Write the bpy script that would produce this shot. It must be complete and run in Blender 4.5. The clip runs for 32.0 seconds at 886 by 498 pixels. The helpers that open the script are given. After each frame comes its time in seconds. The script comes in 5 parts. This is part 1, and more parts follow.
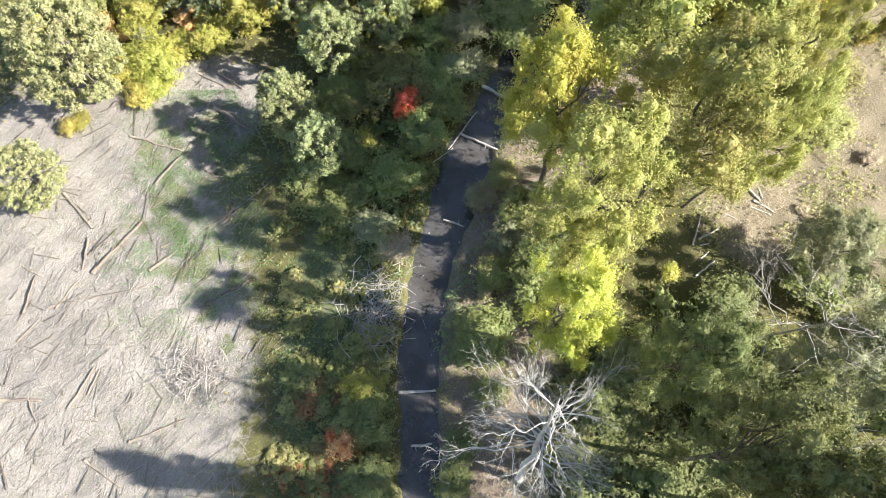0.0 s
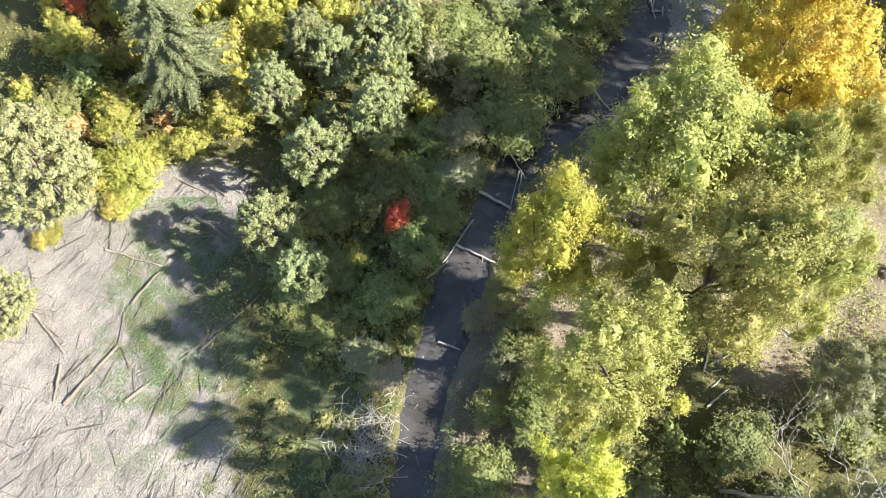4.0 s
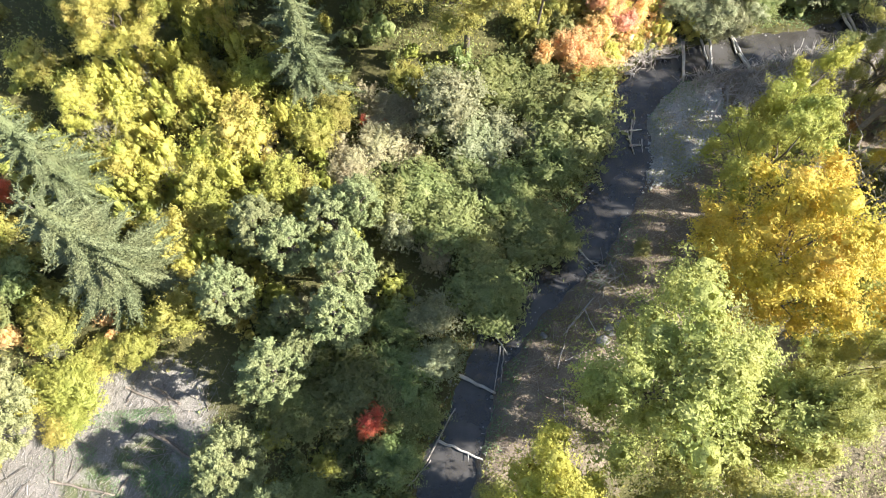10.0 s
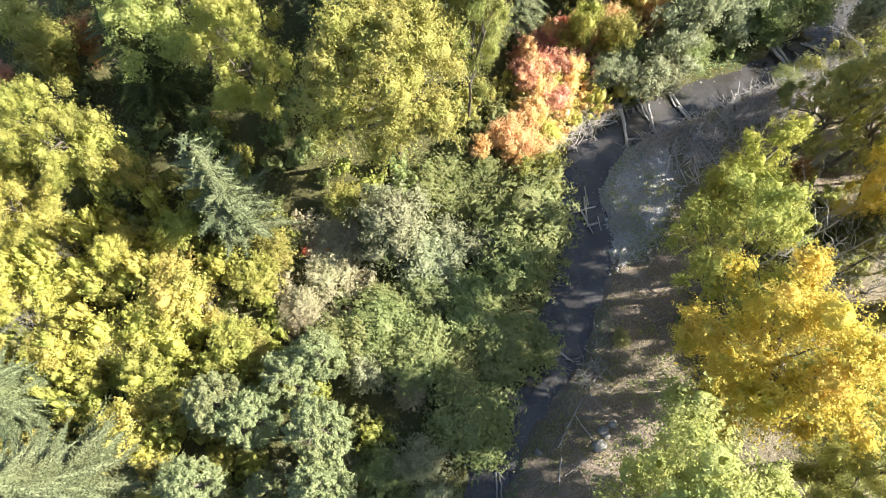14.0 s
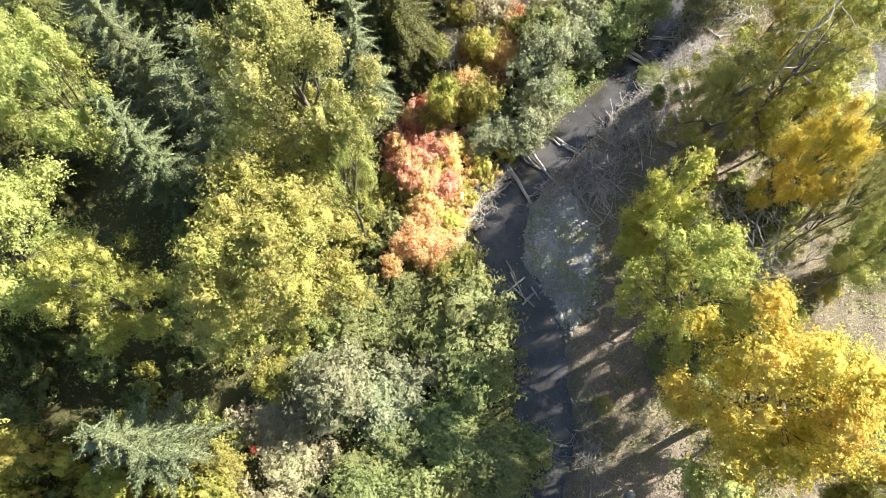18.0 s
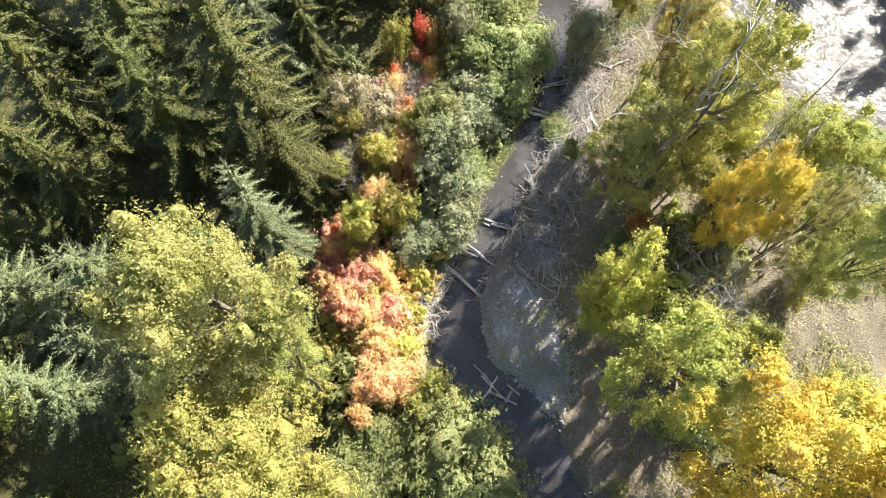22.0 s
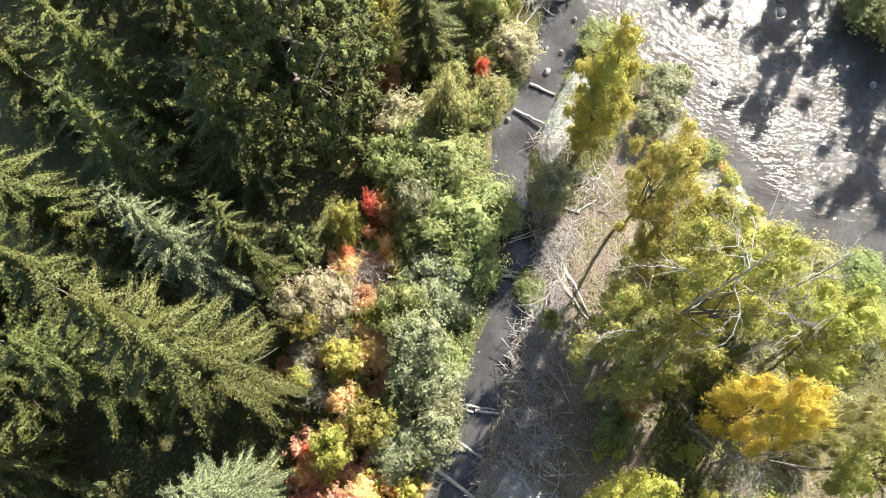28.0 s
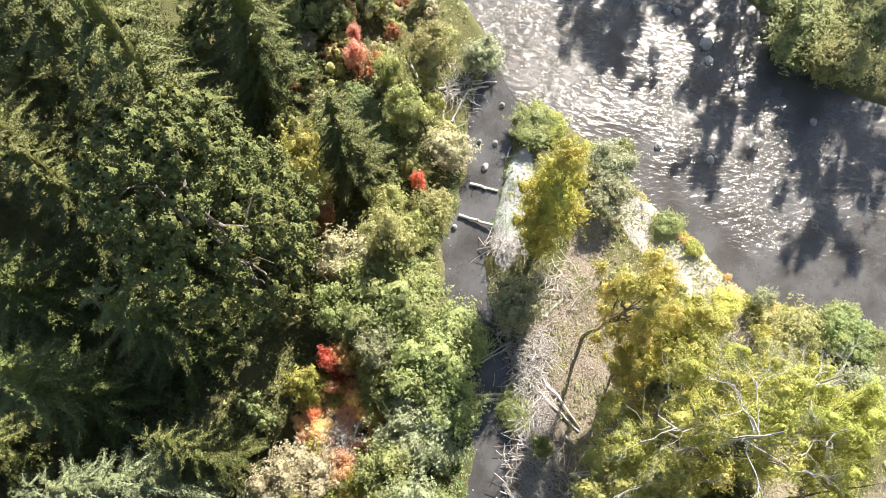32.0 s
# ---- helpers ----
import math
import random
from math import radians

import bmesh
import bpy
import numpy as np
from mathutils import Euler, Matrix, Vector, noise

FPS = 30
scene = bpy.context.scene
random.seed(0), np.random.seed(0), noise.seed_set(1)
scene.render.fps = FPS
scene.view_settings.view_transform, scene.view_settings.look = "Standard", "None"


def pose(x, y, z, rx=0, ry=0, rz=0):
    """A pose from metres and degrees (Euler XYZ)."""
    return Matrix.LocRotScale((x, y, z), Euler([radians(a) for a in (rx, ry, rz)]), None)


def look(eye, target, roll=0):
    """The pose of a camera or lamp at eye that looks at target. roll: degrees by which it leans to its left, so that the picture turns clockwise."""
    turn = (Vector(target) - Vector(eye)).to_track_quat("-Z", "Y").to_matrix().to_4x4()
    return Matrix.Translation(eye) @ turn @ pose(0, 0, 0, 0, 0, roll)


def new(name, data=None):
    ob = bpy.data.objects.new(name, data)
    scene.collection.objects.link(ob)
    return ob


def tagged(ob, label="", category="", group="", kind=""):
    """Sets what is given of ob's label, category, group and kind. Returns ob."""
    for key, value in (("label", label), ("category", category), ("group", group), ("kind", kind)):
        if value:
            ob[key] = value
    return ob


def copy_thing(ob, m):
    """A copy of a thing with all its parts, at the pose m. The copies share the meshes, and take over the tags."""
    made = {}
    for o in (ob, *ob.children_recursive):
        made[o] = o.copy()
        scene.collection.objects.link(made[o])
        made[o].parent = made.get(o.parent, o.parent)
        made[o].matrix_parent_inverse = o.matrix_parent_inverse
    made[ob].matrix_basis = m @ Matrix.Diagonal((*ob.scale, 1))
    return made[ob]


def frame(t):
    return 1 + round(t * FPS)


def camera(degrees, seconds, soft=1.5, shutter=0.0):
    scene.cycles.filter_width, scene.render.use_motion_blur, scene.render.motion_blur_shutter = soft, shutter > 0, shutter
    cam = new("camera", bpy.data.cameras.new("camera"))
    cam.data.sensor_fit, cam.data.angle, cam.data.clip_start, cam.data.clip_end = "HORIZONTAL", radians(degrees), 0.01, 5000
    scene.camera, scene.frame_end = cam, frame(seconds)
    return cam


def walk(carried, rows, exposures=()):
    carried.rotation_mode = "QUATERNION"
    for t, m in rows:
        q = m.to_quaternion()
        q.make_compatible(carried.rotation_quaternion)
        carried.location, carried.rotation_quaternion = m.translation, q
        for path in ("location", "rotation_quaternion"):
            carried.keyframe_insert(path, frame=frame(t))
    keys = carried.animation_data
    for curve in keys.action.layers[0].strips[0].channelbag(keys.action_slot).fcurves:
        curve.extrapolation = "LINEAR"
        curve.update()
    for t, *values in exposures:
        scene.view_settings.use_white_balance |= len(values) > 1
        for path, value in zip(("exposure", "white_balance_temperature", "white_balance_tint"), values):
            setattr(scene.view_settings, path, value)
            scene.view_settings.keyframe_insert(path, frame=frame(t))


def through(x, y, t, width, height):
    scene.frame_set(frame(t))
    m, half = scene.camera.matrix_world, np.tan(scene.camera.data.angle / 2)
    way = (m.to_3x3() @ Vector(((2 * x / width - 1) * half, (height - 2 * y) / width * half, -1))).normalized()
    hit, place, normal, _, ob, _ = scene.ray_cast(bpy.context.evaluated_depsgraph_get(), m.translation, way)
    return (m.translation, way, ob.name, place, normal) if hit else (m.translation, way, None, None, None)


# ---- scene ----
cam = camera(64.0, 32.0, soft=0.5)
METRES, EYE, TILT, LEAN, TURN = 90.0, 59.5, -70.0, 0.0, 0.0
ROWS = [
    (0.0, 0.0, 0.0, 0.0, 0.0, 0.0, -0.0),
    (0.5, 0.0015, 0.0056, 0.0142, 0.04, -0.0, -0.02),
    (1.0, 0.0026, 0.0114, 0.0289, 0.1, -0.06, -0.02),
    (1.5, 0.0032, 0.0164, 0.044, 0.12, -0.13, 0.01),
    (2.0, 0.0041, 0.0212, 0.0587, 0.13, -0.13, -0.01),
    (2.5, 0.0053, 0.027, 0.0736, 0.19, -0.13, -0.0),
    (3.0, 0.0059, 0.0327, 0.0889, 0.2, -0.13, -0.01),
    (3.5, 0.0065, 0.0382, 0.1052, 0.22, -0.2, 0.0),
    (5.5, 0.0126, 0.0607, 0.1701, -0.16, -0.62, 1.63),
    (6.0, 0.0143, 0.0662, 0.1852, -0.31, -0.65, 2.08),
    (6.5, 0.0169, 0.0726, 0.2003, -0.4, -0.66, 2.53),
    (7.0, 0.0183, 0.079, 0.2162, -0.53, -0.75, 2.88),
    (7.5, 0.0201, 0.0848, 0.2312, -0.51, -0.74, 2.86),
    (8.0, 0.0214, 0.0907, 0.2465, -0.53, -0.8, 2.83),
    (8.5, 0.0227, 0.0961, 0.2619, -0.49, -0.85, 2.83),
    (9.0, 0.0244, 0.101, 0.277, -0.47, -0.86, 2.97),
    (9.5, 0.0247, 0.1055, 0.2919, -0.77, -0.93, 3.72),
    (10.0, 0.026, 0.1098, 0.3067, -1.05, -1.01, 4.61),
    (10.5, 0.0281, 0.1144, 0.3208, -1.16, -0.99, 5.2),
    (11.0, 0.0295, 0.119, 0.3354, -1.47, -1.03, 6.1),
    (11.5, 0.0307, 0.1244, 0.3502, -2.06, -1.12, 7.68),
    (12.0, 0.0326, 0.1301, 0.3651, -2.65, -1.25, 9.48),
    (12.5, 0.034, 0.1359, 0.38, -3.19, -1.39, 10.78),
    (13.0, 0.0368, 0.1414, 0.3944, -3.66, -1.51, 12.09),
    (13.5, 0.0403, 0.1472, 0.4091, -4.18, -1.68, 13.55),
    (14.0, 0.0442, 0.1531, 0.4232, -4.77, -1.86, 15.18),
    (14.5, 0.0484, 0.1588, 0.4369, -5.37, -2.05, 16.85),
    (16.5, 0.0659, 0.183, 0.4897, -9.4, -3.4, 26.56),
    (17.0, 0.0712, 0.1892, 0.5033, -11.41, -4.38, 30.69),
    (17.5, 0.0771, 0.1949, 0.5167, -13.62, -5.6, 34.83),
    (18.0, 0.0845, 0.2004, 0.5288, -14.39, -6.1, 36.37),
    (18.5, 0.0916, 0.2056, 0.5403, -15.12, -6.54, 37.66),
    (19.0, 0.0997, 0.2113, 0.5508, -19.55, -9.41, 44.2),
    (19.5, 0.1074, 0.2161, 0.5615, -22.46, -11.47, 47.77),
    (20.0, 0.1162, 0.2207, 0.5716, -22.76, -11.72, 48.16),
    (20.5, 0.1253, 0.2255, 0.5822, -23.2, -12.04, 48.55),
    (21.0, 0.1352, 0.2297, 0.5918, -24.05, -12.69, 49.58),
    (21.5, 0.1463, 0.2336, 0.6007, -25.24, -13.6, 50.95),
    (22.0, 0.158, 0.2371, 0.6095, -26.5, -14.58, 52.24),
    (22.5, 0.1695, 0.241, 0.618, -27.9, -15.68, 53.51),
    (23.0, 0.1818, 0.2443, 0.6267, -29.3, -16.83, 54.72),
    (23.5, 0.194, 0.2476, 0.635, -30.22, -17.59, 55.41),
    (24.0, 0.2067, 0.2509, 0.6428, -30.82, -18.13, 55.86),
    (24.5, 0.2203, 0.2539, 0.6501, -31.24, -18.51, 56.24),
    (25.0, 0.2337, 0.256, 0.6568, -31.48, -18.68, 56.51),
    (25.5, 0.2472, 0.2583, 0.6633, -31.72, -18.89, 56.74),
    (27.5, 0.3015, 0.27, 0.6911, -33.41, -20.33, 57.39),
    (28.0, 0.3154, 0.273, 0.6975, -35.34, -21.95, 58.52),
    (28.5, 0.3294, 0.2758, 0.7039, -37.43, -23.74, 59.68),
    (29.0, 0.3434, 0.279, 0.7099, -38.73, -24.87, 60.32),
    (29.5, 0.3576, 0.2818, 0.7156, -39.64, -25.67, 60.78),
    (30.0, 0.3719, 0.2846, 0.7211, -40.99, -26.85, 61.39),
    (30.5, 0.3862, 0.2874, 0.7263, -44.57, -29.99, 62.91),
    (31.0, 0.4004, 0.2901, 0.7313, -52.69, -37.24, 65.56),
    (31.5, 0.4148, 0.2927, 0.7359, -54.14, -38.53, 65.94),
    (32.0, 0.4292, 0.2948, 0.7403, -54.22, -38.55, 65.96),
]
walk(cam, [(t, pose(0, 0, EYE, TILT, LEAN, TURN) @ pose(METRES * x, METRES * y, METRES * z, 90 + pitch, roll, yaw)) for t, x, y, z, yaw, pitch, roll in ROWS])

# ---- world and sun ----
SUN_AZ, SUN_EL = radians(-11.0), radians(36.0)
to_sun = Vector((math.cos(SUN_AZ) * math.cos(SUN_EL), math.sin(SUN_AZ) * math.cos(SUN_EL), math.sin(SUN_EL)))
world = bpy.data.worlds.new("world")
scene.world = world
world.use_nodes = True
sky = world.node_tree.nodes.new("ShaderNodeTexSky")
sky.sky_type, sky.sun_disc = "NISHITA", False
sky.sun_elevation, sky.sun_rotation = SUN_EL, math.pi / 2 - SUN_AZ
world.node_tree.links.new(sky.outputs[0], world.node_tree.nodes["Background"].inputs[0])
world.node_tree.nodes["Background"].inputs[1].default_value = 0.076
sun = new("sun", bpy.data.lights.new("sun", "SUN"))
sun.data.energy, sun.data.angle, sun.data.color = 5.0, radians(0.6), (1.0, 0.95, 0.87)
sun.matrix_world = look(to_sun * 200, (0, 0, 0))
scene.view_settings.exposure = 1.55

# ---- materials ----
def nodes_of(name):
    m = bpy.data.materials.new(name)
    m.use_nodes = True
    nt = m.node_tree
    return m, nt, nt.nodes["Principled BSDF"]


def add(nt, kind, **values):
    n = nt.nodes.new(kind)
    for k, v in values.items():
        if k in n.inputs:
            n.inputs[k].default_value = v
    return n


def noise_tex(nt, scale, detail=4.0, rough=0.6, coords="Object"):
    tc = nt.nodes.new("ShaderNodeTexCoord")
    n = add(nt, "ShaderNodeTexNoise", Scale=scale, Detail=detail, Roughness=rough)
    nt.links.new(tc.outputs[coords], n.inputs["Vector"])
    return n


def world_noise(nt, scale, detail=4.0, rough=0.6):
    g = nt.nodes.new("ShaderNodeNewGeometry")
    n = add(nt, "ShaderNodeTexNoise", Scale=scale, Detail=detail, Roughness=rough)
    nt.links.new(g.outputs["Position"], n.inputs["Vector"])
    return n


def ramp(nt, source, stops):
    r = nt.nodes.new("ShaderNodeValToRGB")
    while len(r.color_ramp.elements) < len(stops):
        r.color_ramp.elements.new(0.5)
    for e, (p, c) in zip(r.color_ramp.elements, stops):
        e.position = p
        e.color = (*c, 1) if len(c) == 3 else c
    nt.links.new(source, r.inputs[0])
    return r


def mix(nt, fac, a, b):
    m = nt.nodes.new("ShaderNodeMix")
    m.data_type = "RGBA"
    for sock, v in ((m.inputs[0], fac), (m.inputs[6], a), (m.inputs[7], b)):
        if isinstance(v, (int, float)):
            sock.default_value = v
        elif isinstance(v, tuple):
            sock.default_value = (*v, 1)
        else:
            nt.links.new(v, sock)
    return m.outputs[2]


def maths(nt, op, a, b=0.0):
    m = nt.nodes.new("ShaderNodeMath")
    m.operation = op
    for sock, v in ((m.inputs[0], a), (m.inputs[1], b)):
        if isinstance(v, (int, float)):
            sock.default_value = v
        else:
            nt.links.new(v, sock)
    return m.outputs[0]


def leaf_material(name, colour, second, through=0.42, value=1.0, leaves=10.0, full=0.74, relief=0.6, grain=0.4, tilt=0.45):
    """Leaves: two hues mixed leaf by leaf and branch by branch, half lit through; each spray breaks up into small leaves."""
    m, nt, p = nodes_of(name)
    g = nt.nodes.new("ShaderNodeNewGeometry")
    info = nt.nodes.new("ShaderNodeObjectInfo")
    n = world_noise(nt, 0.8, 5.0, 0.7)
    f = maths(nt, "ADD", maths(nt, "MULTIPLY", g.outputs["Random Per Island"], 0.35 * grain), maths(nt, "MULTIPLY", n.outputs["Fac"], 1.6))
    f = maths(nt, "SUBTRACT", f, 0.5)
    f.node.use_clamp = True
    c = mix(nt, f, colour, second)
    hsv = add(nt, "ShaderNodeHueSaturation", Saturation=0.92)
    nt.links.new(c, hsv.inputs["Color"])
    v = maths(nt, "ADD", maths(nt, "MULTIPLY", g.outputs["Random Per Island"], 0.2 * grain), maths(nt, "MULTIPLY", info.outputs["Random"], 0.25))
    speck = world_noise(nt, 5.0, 3.0, 0.75)
    v = maths(nt, "ADD", v, maths(nt, "MULTIPLY", maths(nt, "SUBTRACT", speck.outputs["Fac"], 0.5), 0.35))
    cell = add(nt, "ShaderNodeTexVoronoi", Scale=leaves)
    nt.links.new(g.outputs["Position"], cell.inputs["Vector"])
    tone = nt.nodes.new("ShaderNodeSeparateColor")
    nt.links.new(cell.outputs["Color"], tone.inputs[0])
    v = maths(nt, "ADD", v, maths(nt, "MULTIPLY", maths(nt, "SUBTRACT", tone.outputs[0], 0.5), 0.26))
    nt.links.new(maths(nt, "ADD", v, value), hsv.inputs["Value"])
    broad = world_noise(nt, 0.3, 3.0)
    h = maths(nt, "ADD", maths(nt, "MULTIPLY", info.outputs["Random"], 0.03), 0.438)
    h = maths(nt, "ADD", h, maths(nt, "MULTIPLY", broad.outputs["Fac"], 0.08))
    nt.links.new(h, hsv.inputs["Hue"])
    nt.links.new(hsv.outputs[0], p.inputs["Base Color"])
    p.inputs["Roughness"].default_value = 0.5
    p.inputs["Specular IOR Level"].default_value = 0.3
    fine = world_noise(nt, 7.0, 3.0, 0.7)
    each = add(nt, "ShaderNodeVectorMath")
    each.operation = "SUBTRACT"
    nt.links.new(cell.outputs["Color"], each.inputs[0])
    each.inputs[1].default_value = (0.5, 0.5, 0.5)
    lean = add(nt, "ShaderNodeVectorMath")
    lean.operation = "SCALE"
    nt.links.new(each.outputs[0], lean.inputs[0])
    lean.inputs["Scale"].default_value = tilt
    facing = add(nt, "ShaderNodeVectorMath")
    nt.links.new(g.outputs["Normal"], facing.inputs[0])
    nt.links.new(lean.outputs[0], facing.inputs[1])
    unit = add(nt, "ShaderNodeVectorMath")
    unit.operation = "NORMALIZE"
    nt.links.new(facing.outputs[0], unit.inputs[0])
    bump = add(nt, "ShaderNodeBump", Strength=relief, Distance=0.12)
    nt.links.new(fine.outputs["Fac"], bump.inputs["Height"])
    nt.links.new(unit.outputs[0], bump.inputs["Normal"])
    nt.links.new(bump.outputs[0], p.inputs["Normal"])
    t = nt.nodes.new("ShaderNodeBsdfTranslucent")
    nt.links.new(unit.outputs[0], t.inputs["Normal"])
    nt.links.new(hsv.outputs[0], t.inputs[0])
    s = add(nt, "ShaderNodeMixShader", Fac=through)
    nt.links.new(p.outputs[0], s.inputs[1])
    nt.links.new(t.outputs[0], s.inputs[2])
    if not full:
        nt.links.new(s.outputs[0], nt.nodes["Material Output"].inputs[0])
        return m
    gap = nt.nodes.new("ShaderNodeBsdfTransparent")
    whole = nt.nodes.new("ShaderNodeMixShader")
    nt.links.new(maths(nt, "LESS_THAN", cell.outputs["Distance"], full), whole.inputs[0])
    nt.links.new(gap.outputs[0], whole.inputs[1])
    nt.links.new(s.outputs[0], whole.inputs[2])
    nt.links.new(whole.outputs[0], nt.nodes["Material Output"].inputs[0])
    return m


LEAVES = {
    "green": leaf_material("green_leaves", (0.20, 0.25, 0.07), (0.40, 0.43, 0.17)),
    "cottonwood": leaf_material("cottonwood_leaves", (0.28, 0.31, 0.065), (0.55, 0.55, 0.18)),
    "dark": leaf_material("dark_green_leaves", (0.16, 0.20, 0.068), (0.31, 0.335, 0.13)),
    "olive": leaf_material("olive_leaves", (0.31, 0.32, 0.10), (0.49, 0.48, 0.19)),
    "willow": leaf_material("grey_green_leaves", (0.26, 0.28, 0.14), (0.44, 0.45, 0.27)),
    "yellowgreen": leaf_material("yellow_green_leaves", (0.32, 0.335, 0.058), (0.51, 0.49, 0.115)),
    "yellow": leaf_material("yellow_leaves", (0.47, 0.45, 0.08), (0.62, 0.57, 0.14)),
    "gold": leaf_material("golden_leaves", (0.57, 0.475, 0.035), (0.72, 0.62, 0.085)),
    "orange": leaf_material("orange_leaves", (0.72, 0.41, 0.14), (0.80, 0.67, 0.33)),
    "reddish": leaf_material("red_leaves", (0.68, 0.13, 0.05), (0.78, 0.34, 0.14)),
    "pink": leaf_material("pale_red_leaves", (0.70, 0.33, 0.19), (0.78, 0.56, 0.33)),
    "peach": leaf_material("peach_leaves", (0.76, 0.52, 0.19), (0.81, 0.71, 0.34)),
    "rust": leaf_material("rust_leaves", (0.32, 0.15, 0.055), (0.48, 0.29, 0.10)),
    "tan": leaf_material("dry_tan_leaves", (0.37, 0.33, 0.18), (0.55, 0.50, 0.31)),
    "dry": leaf_material("dry_grass_blades", (0.46, 0.39, 0.25), (0.60, 0.53, 0.36), 0.3, 0.92, 7.5, 0.0),
    "fir": leaf_material("fir_needles", (0.058, 0.069, 0.015), (0.152, 0.166, 0.034), 0.06, 1.0, 13.0, 0.0, 0.5, 0.4, 1.1),
    "bluefir": leaf_material("bluish_fir_needles", (0.115, 0.140, 0.060), (0.20, 0.230, 0.100), 0.07, 1.0, 13.0, 0.0, 0.5, 0.4, 1.1),
    "pine": leaf_material("pine_needles", (0.19, 0.23, 0.085), (0.33, 0.37, 0.165), 0.16, 1.0, 12.0, 0.0, 0.5, 0.4, 0.9),
    "oldpine": leaf_material("olive_pine_needles", (0.26, 0.275, 0.11), (0.40, 0.405, 0.185), 0.18, 0.98, 12.0, 0.0, 0.5, 0.4, 0.9),
    "lime": leaf_material("lime_yellow_leaves", (0.40, 0.41, 0.05), (0.62, 0.60, 0.12)),
    "grass": leaf_material("green_grass_blades", (0.12, 0.25, 0.09), (0.25, 0.38, 0.16), 0.3, 0.92, 7.5, 0.0),
}


def wood_material(name, dark, light, scale=3.0):
    m, nt, p = nodes_of(name)
    n = noise_tex(nt, scale, 6.0, 0.7)
    fine = noise_tex(nt, scale * 9, 3.0)
    info = nt.nodes.new("ShaderNodeObjectInfo")
    g = nt.nodes.new("ShaderNodeNewGeometry")
    r = ramp(nt, n.outputs["Fac"], ((0.3, dark), (0.7, light)))
    hsv = nt.nodes.new("ShaderNodeHueSaturation")
    nt.links.new(r.outputs[0], hsv.inputs["Color"])
    v = maths(nt, "ADD", maths(nt, "MULTIPLY", info.outputs["Random"], 0.3), maths(nt, "MULTIPLY", g.outputs["Random Per Island"], 0.5))
    nt.links.new(maths(nt, "ADD", v, 0.6), hsv.inputs["Value"])
    nt.links.new(hsv.outputs[0], p.inputs["Base Color"])
    p.inputs["Roughness"].default_value = 0.85
    b = add(nt, "ShaderNodeBump", Strength=0.5, Distance=0.03)
    nt.links.new(fine.outputs["Fac"], b.inputs["Height"])
    nt.links.new(b.outputs[0], p.inputs["Normal"])
    return m


BARK = wood_material("grey_brown_bark", (0.085, 0.070, 0.055), (0.215, 0.185, 0.15))
DEADWOOD = wood_material("bleached_dead_wood", (0.36, 0.34, 0.31), (0.66, 0.63, 0.59))
OLDWOOD = wood_material("weathered_brown_wood", (0.123, 0.098, 0.074), (0.279, 0.238, 0.197))
STICKWOOD = wood_material("bleached_sticks", (0.32, 0.285, 0.26), (0.60, 0.55, 0.51), 0.6)
TWIGWOOD = wood_material("grey_twigs", (0.29, 0.265, 0.24), (0.51, 0.48, 0.45))


